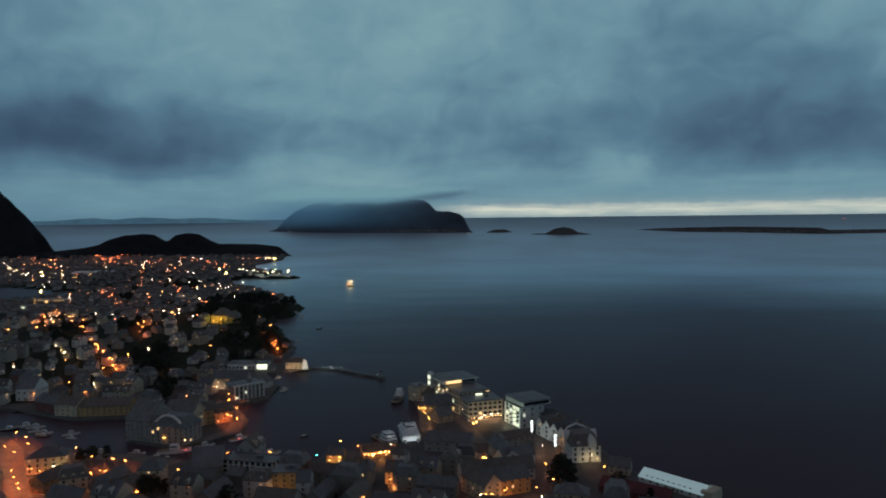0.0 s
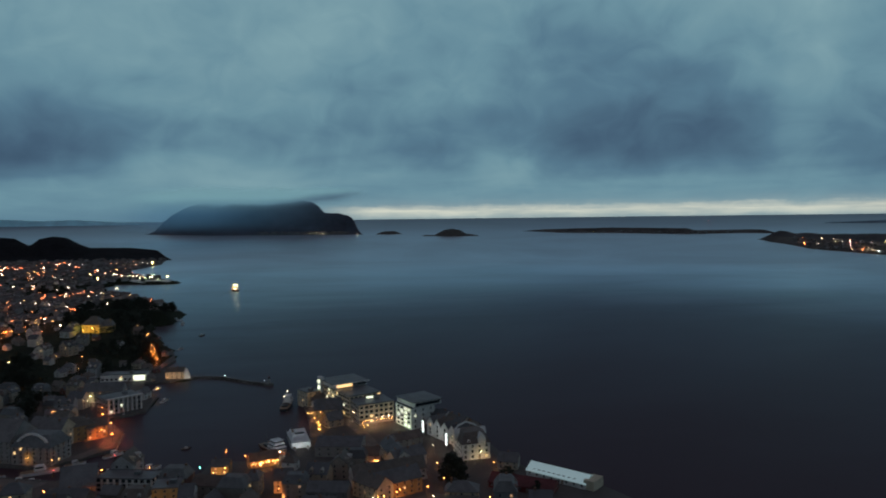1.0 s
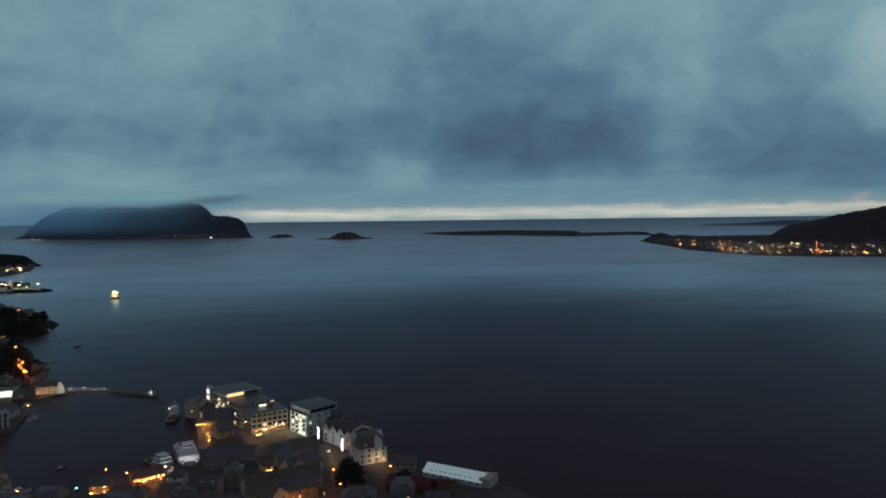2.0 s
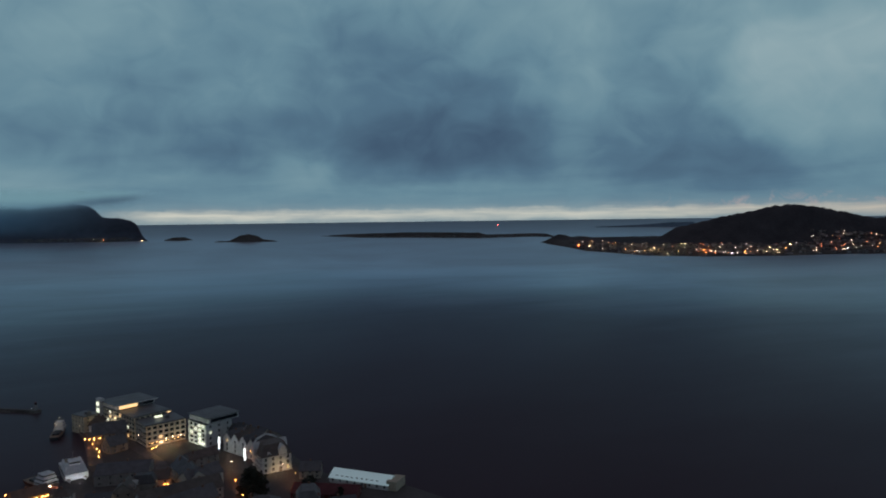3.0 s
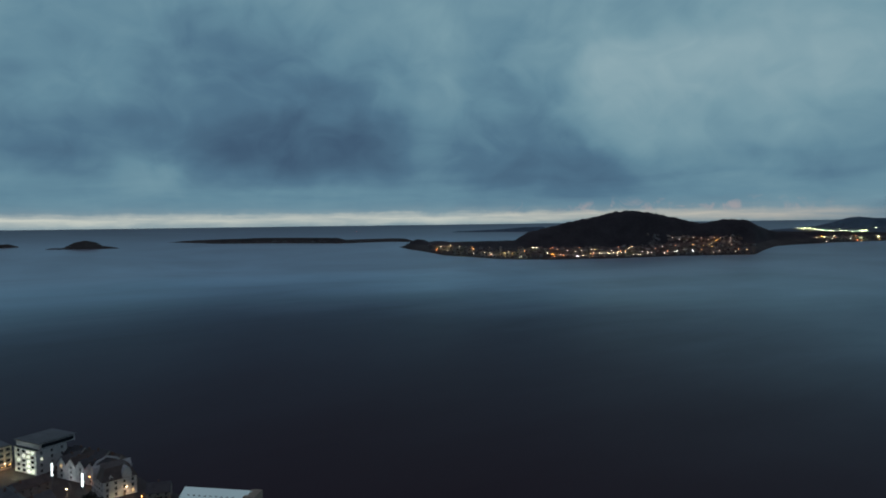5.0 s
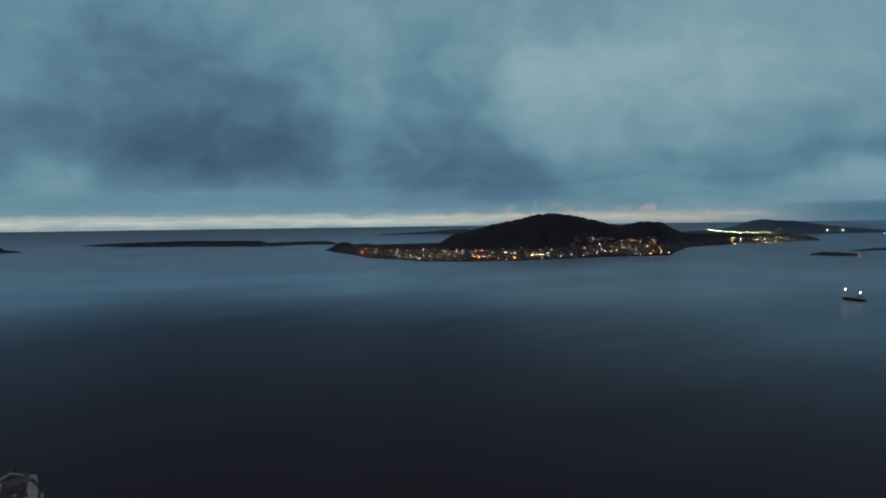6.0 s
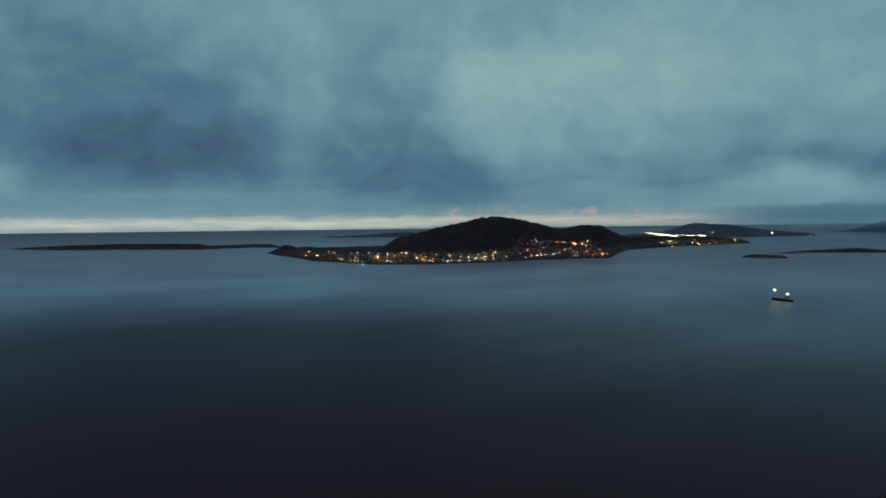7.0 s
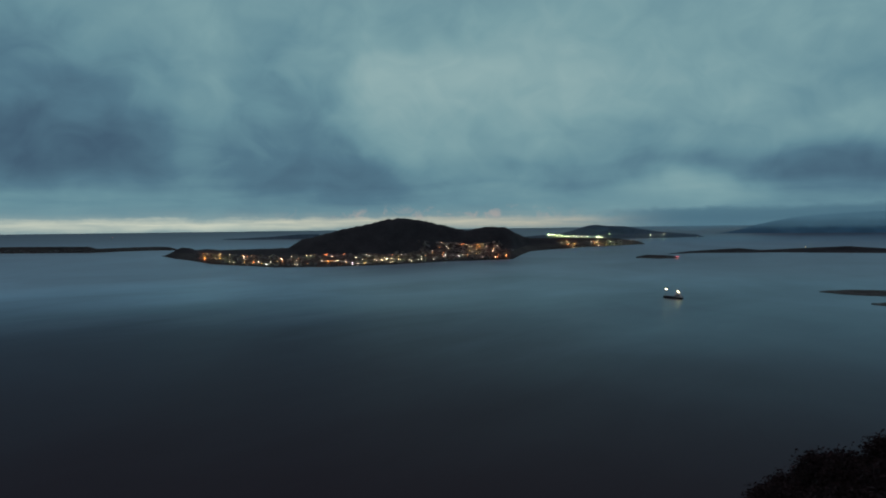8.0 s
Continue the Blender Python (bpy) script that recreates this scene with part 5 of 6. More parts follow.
far_warm = lamp_model("street_lamp", "tall far street lamp with warm white light", 6.0, WARM_DIM, 0.42)
set_lamps(far_sodium, [(-1616, 2874), (-1492, 2664), (-1298, 2273), (-1481, 2976), (-1341, 2787), (-1284, 2739), (-1188, 2615), (-1161, 2756), (-1092, 2669), (-1040, 2735), (-976, 2650), (-915, 2570), (-852, 2492), (-830, 2455), (-773, 2343), (-1016, 2586),
                        (-1032, 2458), (-781, 2617), (-715, 1629), (-678, 1542), (-748, 1706), (-505, 1309), (-523, 1364), (-554, 1451), (-523, 1218), (-406, 1157), (-391, 1130), (-547, 1147), (-544, 1154), (-696, 1405), (-589, 1206), (-619, 1277), (-768, 1355), (-747, 1372), (-643, 1184), (-718, 1387)], 1.3)
set_lamps(far_warm, [(-1628, 2552), (-1704, 2699), (-1384, 2185), (-1356, 2158), (-1284, 2058), (-1146, 1838), (-1197, 1960), (-1178, 1956), (-1177, 2017), (-1066, 1830), (-1273, 2295), (-1200, 2157), (-1018, 1844), (-1109, 2268), (-957, 2197), (-1077, 2497),
                      (-723, 1811), (-646, 1624), (-641, 1766), (-609, 1874), (-555, 1751), (-550, 1753), (-550, 1892), (-528, 1860), (-497, 1865), (-457, 1862), (-420, 1862), (-690, 2671), (-660, 2628), (-473, 1324), (-424, 1193), (-350, 954), (-431, 1307), (-676, 2145), (-518, 1870), (-503, 1861)], 1.4)

bright_lamp = lamp_model("flood_mast", "tall far floodlight mast with bright light", 9.0, glow("mast_light", (1.0, 0.72, 0.32), 30.0), 0.7)
set_lamps(bright_lamp, [(-1177, 2017), (-1066, 1830), (-857, 1460), (-1018, 1844), (-650, 2640), (-1280, 2060), (-555, 1751), (-420, 1862)], 1.2)
town_lamp = lamp_model("street_lamp", "street lamp between town houses with orange light", 6.5, SODIUM, 0.26, ((1.0, 0.32, 0.14), 420))


def lamps_between_houses():
    """Street lamps wherever the houses leave room."""
    rng = random.Random(14)
    spots = []
    for _ in range(6000):
        if len(spots) >= 70:
            break
        if len(spots) % 2:
            x, y = rng.uniform(-290, 100), rng.uniform(350, 470)
            ok = inside(x, y, HEADLAND)
        else:
            y = rng.uniform(590, 1000)
            x = rng.uniform(-0.62 * y, -200)
            ok = inside(x, y, WEST)
        if ok and clear(x, y, 1.0) and all(math.hypot(x - a, y - b) > 16 for a, b in spots) and not any(math.hypot(x - a, y - b) < r for a, b, r in WOODS):
            spots.append((x, y))
    set_lamps(town_lamp, spots + [(24, 430), (32, 376), (35, 379), (21, 371), (-29, 399), (-33, 394), (50, 381)])


lamps_between_houses()


def scattered_lamps():
    """The many far lamps of the headland, past counting: the marked ones, then rows along the streets."""
    rng = random.Random(31)
    bm, posts = bmesh.new(), bmesh.new()

    def lamp(x, y, r, tone):
        p, k = true_to_built(x, y, ground_z(x, y))
        rod(posts, p - Vector((0, 0, k)), p + Vector((0, 0, 7 * k)), 0.12 * k, 0.08 * k, 5)
        bulb(bm, p + Vector((0, 0, 7.4 * k)), r * k, tone)

    for x, y in FAR_WHITE:
        lamp(x, y, 0.00042 * y + 0.1, 2)
    for x, y in FAR_ORANGE:
        lamp(x, y, 0.00042 * y + 0.1, 0)
    for x, y in FAR_BRIGHT:
        lamp(x, y, 0.0011 * y, 3)
    for x, y in SPIT_LAMPS:
        lamp(x, y, 0.00055 * y, 4)
    for x, y in TOWN_MARKS:
        lamp(x, y, 0.00055 * y, rng.choice((1, 2)))
    made = 0
    while made < 430:
        y = 900 + 2150 * rng.random() ** 1.15
        x = rng.uniform(-0.66 * y, -0.22 * y)
        turn, tone = radians(rng.choice((15, 105, 60, 150)) + rng.uniform(-12, 12)), rng.choice((0, 0, 0, 1, 2))
        for i in range(rng.choice((1, 1, 1, 2, 4, 6))):
            px, py = x + 32 * i * math.cos(turn), y + 32 * i * math.sin(turn)
            if inside(px, py, WEST) and not any(math.hypot(px - a, py - b) < r * 1.15 for a, b, r in WOODS):
                lamp(px, py, rng.choice((0.2, 0.27, 0.36, 0.46, 0.62)) * (0.4 + y / 1600), tone)
                made += 1
    tagged(ob_from("far_lamps", bm, (SODIUM_DIM, AMBER_DIM, WARM_DIM, glow("flood_amber", (1.0, 0.66, 0.22), 20.0), glow("pale_green_lamp", (0.75, 1.0, 0.55), 14.0))), "countless small street lights of the far town", "lamps", kind="stuff")
    tagged(ob_from("far_lamp_posts", posts, STEEL), "thin posts of far street lights", "posts", kind="stuff")


FAR_WHITE = [(-1644, 2589), (-1512, 2386), (-1387, 2188), (-1444, 2295), (-1254, 1996), (-1269, 2038), (-1209, 1970), (-1192, 1968), (-1174, 1966), (-1171, 1985), (-1292, 2327), (-1183, 2137), (-1039, 1875), (-1114, 2275), (-1157, 2450), (-961, 1646), (-920, 1588), (-949, 1658), (-919, 1669), (-888, 1666), (-758, 1390), (-736, 1419), (-718, 1320), (-765, 1254), (-664, 1222), (-961, 2202), (-672, 1687), (-1084, 2501), (-801, 2000), (-754, 1915), (-598, 1622), (-584, 1648), (-473, 1622), (-429, 1244), (-486, 1417), (-449, 1288), (-460, 1470), (-473, 1460), (-687, 1851), (-1029, 2461), (-964, 2514)]
FAR_ORANGE = [(-1549, 2748), (-1614, 2876), (-1739, 3117), (-1553, 3082), (-1563, 3181), (-1312, 2303), (-1226, 2373), (-1236, 2432), (-1458, 2931), (-1400, 2921), (-1379, 2917), (-1366, 2915), (-820, 1867), (-767, 1743), (-727, 1649), (-695, 1578), (-635, 1304), (-627, 1294), (-616, 1259), (-588, 1232), (-586, 1240), (-708, 1427), (-657, 1361), (-785, 1382), (-574, 1335), (-613, 1570), (-584, 1505), (-552, 1445), (-544, 1412), (-955, 2649), (-957, 2686), (-957, 2614), (-1046, 2777), (-858, 2497), (-833, 2462), (-799, 2396), (-767, 2333), (-732, 2300), (-700, 2242), (-783, 2693), (-760, 2689)]
FAR_BRIGHT = [(-1184, 2028), (-856, 1462), (-1170, 2112), (-689, 2715), (-654, 2671), (-581, 1839), (-631, 1938)]
SPIT_LAMPS = [(-582, 1969), (-574, 1988), (-556, 1966), (-529, 1923), (-510, 1902), (-493, 1882), (-475, 1861), (-467, 1878), (-482, 1976), (-439, 1839)]
TOWN_MARKS = [(-570, 951), (-589, 1015), (-560, 965), (-570, 997), (-588, 1050), (-519, 957), (-574, 904), (-461, 816), (-423, 756), (-434, 690), (-370, 757), (-329, 699), (-342, 743), (-290, 628), (-363, 698), (-347, 666), (-314, 614), (-338, 782), (-397, 1002), (-275, 688), (-307, 944), (-301, 948), (-318, 1043), (-212, 619), (-209, 618), (-206, 618)]
scattered_lamps()


def floodlight(x, y, z, tx, ty, tz, colour, watts, angle=70):
    """A floodlight housing on the ground with its lamp; some are added as fill."""
    top = root("floodlight", x, y, z, 0, "small steel floodlight for lit walls and as added fill", "floodlight", "floodlights")
    part("housing", boxes((-0.3, 0.3, -0.2, 0.2, -0.5, 0.3)), STEEL, top)
    data = bpy.data.lights.new("flood_lamp", "SPOT")
    data.energy, data.color, data.spot_size, data.spot_blend, data.shadow_soft_size = watts, colour, radians(angle), 0.6, 0.3
    lamp = new("flood_lamp", data)
    lamp.matrix_world = look((x, y, z + 0.6), (tx, ty, tz))


gz_hall = ground_z(-310, 930)
floodlight(-317, 931, gz_hall, -316, 950, gz_hall + 7, (1.0, 0.72, 0.06), 15000, 105)
floodlight(-304, 929, gz_hall, -304, 948, gz_hall + 7, (1.0, 0.66, 0.08), 12000, 105)
floodlight(-286, 940, gz_hall, -288, 952, gz_hall + 5, (1.0, 0.36, 0.06), 2500, 105)
floodlight(-160, 709, 2.2, -159, 723, 6, (1.0, 0.55, 0.32), 4000, 90)
floodlight(-31, 391, 2.2, -31, 404, 6, (1.0, 0.36, 0.10), 3200, 90)
floodlight(35, 374, 2.2, 36, 386, 6, (1.0, 0.36, 0.08), 1800, 100)
floodlight(88, 429, 2.2, 89, 437, 6, (1.0, 0.85, 0.45), 300, 100)
floodlight(43, 510, 2.2, 51, 517, 9, (0.82, 1.0, 0.74), 6000, 115)
floodlight(-8, 570, 2.2, 3, 577, 10, (1.0, 0.92, 0.65), 7000, 110)
floodlight(12, 516, 2.2, 22, 532, 12, (1.0, 0.90, 0.68), 1400, 110)
# added fill for the moored catamaran, its true source unknown
floodlight(-22, 473, 2.2, -26, 492, 6, (0.9, 0.97, 1.0), 1500, 100)
floodlight(34, 520, 5.0, 32, 532, 9, (1.0, 0.93, 0.75), 700, 130)
# added fill that brightens the workboat
floodlight(-34, 466, 2.2, -41, 482, 6, (0.9, 0.97, 1.0), 1500, 100)
# added fill on the white row, besides its light columns
floodlight(60, 480, 5.0, 74, 478, 7, (0.92, 0.98, 1.0), 1300, 130)
floodlight(-72, 433, 2.2, -72, 440, 5, (1.0, 0.5, 0.18), 1300, 90)
floodlight(-47, 438, 2.2, -46, 449, 4, (1.0, 0.5, 0.16), 500, 110)
floodlight(-92, 380, 2.2, -92, 391, 6, (1.0, 0.6, 0.25), 500, 100)
for x_ in (-730, -712, -694):
    floodlight(x_, 1226, ground_z(x_, 1226), x_, 1243, 10, (1.0, 0.5, 0.15), 16000, 120)
for x_ in (-700, -675, -650):
    floodlight(x_, 1132, ground_z(x_, 1132), x_, 1148, 8, (1.0, 0.95, 0.7), 5000, 120)


# ---- quays, mole and street surfaces ----
def strip(name, label, points, wide, z, material):
    """A paved ribbon along points."""
    bm = bmesh.new()
    pts = [Vector((*p, z)) for p in points]
    sides = []
    for i, p in enumerate(pts):
        way = (pts[min(i + 1, len(pts) - 1)] - pts[max(i - 1, 0)]).normalized()
        off = Vector((-way.y, way.x, 0)) * wide / 2
        sides.append([bm.verts.new(p + off), bm.verts.new(p - off), bm.verts.new(p - off - Vector((0, 0, 0.5))), bm.verts.new(p + off - Vector((0, 0, 0.5)))])
    for a, b in zip(sides, sides[1:]):
        for k in range(4):
            j = (k + 1) % 4
            bm.faces.new((a[k], a[j], b[j], b[k]))
    bm.faces.new(sides[0])
    bm.faces.new(sides[-1][::-1])
    bmesh.ops.recalc_face_normals(bm, faces=bm.faces)
    return tagged(ob_from(name, bm, material), label, "road", kind="structure")


for name_, label_, run_, wide_, z_ in ROADS:
    strip(name_, label_, run_, wide_, z_, SETTS)


def build_mole():
    """A breakwater of dumped stone, with a walkway, a hut and lamps."""
    rng = random.Random(3)
    run = [(-146, 728), (-128, 727), (-111, 720), (-84, 697), (-62, 681)]
    pts = [Vector((*p, 0)) for p in run]
    bm = bmesh.new()
    for a, b in zip(pts, pts[1:]):
        n = max(2, int((b - a).length / 2.2))
        way = (b - a).normalized()
        off = Vector((-way.y, way.x, 0))
        for i in range(n):
            for side in (-1, 0, 1):
                p = a.lerp(b, (i + rng.random()) / n) + off * (side * 2.6 + rng.uniform(-0.8, 0.8))
                r = rng.uniform(1.2, 2.0)
                first = len(bm.verts)
                bmesh.ops.create_icosphere(bm, subdivisions=1, radius=r)
                bm.verts.ensure_lookup_table()
                for v in bm.verts[first:]:
                    v.co = p + Vector((v.co.x * rng.uniform(0.8, 1.2), v.co.y * rng.uniform(0.8, 1.2), v.co.z * 0.8 + (0.7 if side == 0 else 0.1)))
    tagged(ob_from("mole_stones", bm, ROCK), "dark dumped stones of the harbour mole", "breakwater", kind="stuff")
    strip("mole_walkway", "narrow concrete walkway on the mole", run, 2.6, 2.3, QUAY)
    top = root("harbour_light", -63, 682, 2.0, 0, "small dark harbour light on the mole head", "lighthouse")
    bm = bmesh.new()
    rod(bm, (0, 0, -3), (0, 0, 0.6), 4.5, 3.8, 12)
    part("base", bm, QUAY, top)
    bm = bmesh.new()
    rod(bm, (0, 0, 0.6), (0, 0, 5.0), 1.6, 1.1, 10)
    part("tower", bm, GREY, top)
    bm = bmesh.new()
    rod(bm, (0, 0, 5.0), (0, 0, 6.4), 0.9, 0.9, 8)
    part("lantern", bm, GLASS, top)
    bm = bmesh.new()
    rod(bm, (0, 0, 6.4), (0, 0, 7.4), 1.2, 0.1, 8)
    part("cap", bm, RED, top)
    set_lamps(mole_lamp, [(-140, 729), (-129, 728), (-119, 724), (-110, 719), (-66, 684)])


mole_lamp = lamp_model("mole_lamp", "short white lamp on the mole", 2.0, COOL, 0.16)
build_mole()
sail = root("sail_sculpture", -147, 722, 2.2, 20, "white sail-shaped shelter on the mole", "shelter")
bm = bmesh.new()
prism(bm, [(-3.0, -0.3), (3.0, -0.3), (2.9, 3), (2.2, 6.5), (0.8, 9.6), (-0.6, 10.6), (-1.6, 8.2), (-2.5, 4.5)], 1.6, "y")
part("sail", bm, WHITE, sail)
floodlight(-146, 716, 2.2, -147, 722, 6, (1.0, 0.95, 0.85), 1200, 90)


def marker(x, y, material, label):
    top = root("harbour_marker", x, y, 0.0, 0, label, "marker", "harbour markers")
    bm = bmesh.new()
    rod(bm, (0, 0, -3), (0, 0, 4.5), 0.25, 0.2)
    part("pile", bm, BARK, top)
    bm = bmesh.new()
    bmesh.ops.create_icosphere(bm, subdivisions=1, radius=0.3)
    part("lamp_head", bm, material, top, at=pose(0, 0, 4.7))


marker(-85, 449, GREEN_LAMP, "timber pile with a green harbour light")
marker(-176, 462, RED_LAMP, "timber pile with a red harbour light")
marker(-146, 484, RED_LAMP, "timber pile with a red harbour light")
marker(-124, 459, glow("blue_lamp", (0.15, 0.55, 1.0), 12.0), "timber pile with a blue harbour light")


# ---- boats ----
def hull_mesh(length, beam, high, square=0.75, draft=0.8):
    """A hull with a pointed bow towards +x and a broad stern, decked over."""
    bm = bmesh.new()
    rings = []
    for i in range(9):
        u = i / 8
        x = (u - 0.5) * length
        full = square + (1 - square) * min(1, u * 4) if u < 0.5 else max(0.02, 1 - ((u - 0.5) / 0.5) ** 2.4)
        half, rise = beam / 2 * full, high * (1 + 0.35 * u * u)
        rings.append([bm.verts.new(p) for p in ((x, -half, rise), (x + length * 0.0, -half * 0.8, 0), (x, -half * 0.3, -draft), (x, half * 0.3, -draft), (x, half * 0.8, 0), (x, half, rise))])
    for a, b in zip(rings, rings[1:]):
        for k in range(6):
            j = (k + 1) % 6
            f = bm.faces.new((a[k], a[j], b[j], b[k]))
            f.material_index = 1 if k == 5 else 0
    bm.faces.new(rings[0])
    bm.faces.new(rings[-1][::-1])
    bmesh.ops.recalc_face_normals(bm, faces=bm.faces)
    return bm


def motor_boat(name, label, x, y, turn, length, hull_m, mast=False, group=""):
    beam, high = length * 0.3, length * 0.1
    top = root(name, x, y, 0.0, turn, label, "boat", group)
    part("hull", hull_mesh(length, beam, high), (hull_m, DECK), top)
    bm = bmesh.new()
    c = length * 0.14
    prism(bm, [(-c, high), (-c * 0.9, high + length * 0.16), (c * 0.7, high + length * 0.16), (c * 1.25, high)], beam * 0.62, "y")
    part("cabin", bm, HULL_WHITE, top)
    part("cabin_window", boxes((-c * 0.75, c * 0.7, -beam * 0.32, beam * 0.32, high + length * 0.09, high + length * 0.13)), GLASS, top)
    bm = bmesh.new()
    rod(bm, (0, 0, high), (0, 0, length * (1.1 if mast else 0.42)), 0.06, 0.03)
    part("mast", bm, STEEL, top)
    bm = bmesh.new()
    for s in (-1, 1):
        rod(bm, (-length * 0.4, s * beam * 0.4, high + 0.7), (length * 0.25, s * beam * 0.45, high + 0.85), 0.03, 0.03, 4)
    part("rail", bm, STEEL, top)
    return top


for i, (x, y, turn, length) in enumerate(((-335, 524, 20, 14), (-327, 532, 15, 15), (-318, 530, 18, 13), (-312, 520, 10, 11), (-303, 515, 12, 12), (-299, 507, 8, 10), (-281, 512, 30, 12), (-276, 503, -20, 9), (-194, 457, 8, 12), (-186, 455, 8, 10),
                                          (-153, 464, 25, 14), (-143, 462, 20, 11), (-119, 463, 35, 15), (-170, 482, 30, 13), (-150, 497, 45, 15), (-104, 502, 30, 7), (-172, 597, 40, 9), (-187, 470, 15, 22), (-212, 467, 5, 12), (-238, 471, 8, 11),
                                          (-282, 1236, 10, 16), (-250, 1160, 20, 18), (-232, 1118, 100, 20), (-150, 640, 70, 11), (-168, 690, 60, 10), (-182, 1000, 60, 12), (-190, 900, 60, 10))):
    motor_boat("motor_boat" if i % 4 else "sailing_boat", "white motor boat with a small cabin, moored" if i % 4 else "white sailing boat with a bare mast, moored", x, y, turn, length,
               HULL_WHITE if i % 5 else HULL_DARK, mast=i % 4 == 0, group="moored boats")


FOAM = surface("pale_foam", (0.30, 0.34, 0.36), 0.6, (0.10, 0.12, 0.14), 0.2, 1.0, 0.2)


def catamaran(x, y, turn, grow):
    top = root("passenger_catamaran", x, y, 0.0, turn, "white fast passenger catamaran moored at the quay", "boat")
    for s in (-1, 1):
        part("float", hull_mesh(27, 3.4, 2.2), (HULL_WHITE, DECK), top, at=pose(0, s * 3.6, 0))
    part("main_deck", boxes((-13, 10, -5.2, 5.2, 2.0, 5.0)), HULL_WHITE, top)
    part("lower_window_band", boxes((-11, 9, -5.26, 5.26, 3.2, 4.4)), GLASS, top)
    bm = bmesh.new()
    prism(bm, [(-9, 5.0), (-9, 7.4), (4, 7.4), (7, 5.0)], 8.6, "y")
    part("upper_deck", bm, HULL_WHITE, top)
    part("bridge", boxes((-1, 4, -2.6, 2.6, 7.4, 9.4)), HULL_WHITE, top)
    part("bridge_window", boxes((-0.8, 4.06, -2.66, 2.66, 8.1, 9.0)), GLASS, top)
    bm = bmesh.new()
    rod(bm, (-2, 0, 7.4), (-2.8, 0, 13), 0.18, 0.06)
    part("mast", bm, STEEL, top)
    # a small glowing panel, added to brighten the stern
    part("stern_lamp", boxes((-13.1, -12.9, 3.6, 4.4, 4.2, 4.8)), LIT_COOL, top)
    part("stern_door", boxes((-13.12, -12.9, -2.6, 2.6, 2.5, 4.0)), GLASS, top)
    part("roof_panel", boxes((-8, -2, -3.4, 3.4, 7.4, 7.6)), DECK, top)
    top.scale = (grow, grow, grow)


def work_ship(name, label, x, y, turn, length, beam, hull_m, house, lamps, lit):
    """A coaster: hull, deckhouse on several levels, masts, hatch."""
    top = root(name, x, y, 0.0, turn, label, "ship")
    high = length * 0.085
    part("hull", hull_mesh(length, beam, high, 0.8, 1.5), (hull_m, DECK), top)
    a = length * house
    level = min(2.4, length * 0.07)
    for k in range(3):
        w = length * (0.17 - 0.03 * k)
        part("deckhouse", boxes((a - w, a + w, -beam * (0.42 - 0.06 * k), beam * (0.42 - 0.06 * k), high + level * k, high + level * (k + 1))), HULL_WHITE, top)
        part("window_band", boxes((a - w * 0.9, a + w + 0.05, -beam * (0.42 - 0.06 * k) - 0.05, beam * (0.42 - 0.06 * k) + 0.05, high + level * (k + 0.45), high + level * (k + 0.75))), LIT_WARM if lit else GLASS, top)
    part("hatch", boxes((-length * 0.32 if house > 0 else length * 0.0, a - length * 0.2 if house > 0 else length * 0.3, -beam * 0.3, beam * 0.3, high, high + 1.4)), HULL_DARK, top)
    for px, tall in ((a, 14 if house > 0 else 11), (-length * 0.36 if house > 0 else length * 0.36, 13 if house > 0 else 15)):
        bm = bmesh.new()
        rod(bm, (px, 0, high), (px, 0, high + tall * length / 45), 0.22, 0.08)
        mast = part("mast", bm, STEEL, top)
        if lamps:
            bm = bmesh.new()
            bmesh.ops.create_icosphere(bm, subdivisions=1, radius=lamps)
            part("mast_lamp", bm, WARM, mast, at=pose(px, 0, high + tall * length / 45 + 0.3))
    return top


catamaran(-26, 494, -80, 1.25)
work_ship("work_boat", "rusty brown workboat with a white deckhouse", -42, 484, -58, 32, 11, HULL_RED, 0.10, 0.0, False)
work_ship("fishing_boat", "fishing boat with a dark hull and white wheelhouse", -41, 600, 82, 31, 8, HULL_DARK, 0.18, 0.2, False)
ferry = work_ship("ferry", "small lit ferry under way on the dark fjord", -222, 1626, 118, 36, 12, HULL_DARK, 0.05, 0.7, True)
for x, y, z in ((8, 0, 6), (-6, 2, 6), (-3, -4, 5), (4, -4.5, 5)):
    bm = bmesh.new()
    bmesh.ops.create_icosphere(bm, subdivisions=1, radius=0.8)
    part("deck_lamp", bm, WARM, ferry, at=pose(x, y, z))
bm = bmesh.new()
for k in range(12):
    a, b = 12 + 7.0 * k, 19 + 7.0 * k
    for side in (-1, 1):
        bm.faces.new([bm.verts.new((px, side * (3.0 + 0.75 * px + w * (2.2 - 0.1 * k)), 0.06)) for px, w in ((a, 0), (b, 0), (b, 1), (a, 1))])
bmesh.ops.recalc_face_normals(bm, faces=bm.faces)
wake = ob_from("wake", bm, FOAM)
wake.matrix_world = pose(-222, 1626, 0, 0, 0, -62)
tagged(wake, "two thin trails of foam behind the ferry", "wake", kind="stuff")
ship = work_ship("cargo_ship", "dark low coaster at anchor with two mast lights", 1538, 436, 71, 48, 9, HULL_DARK, -0.28, 1.05, False)


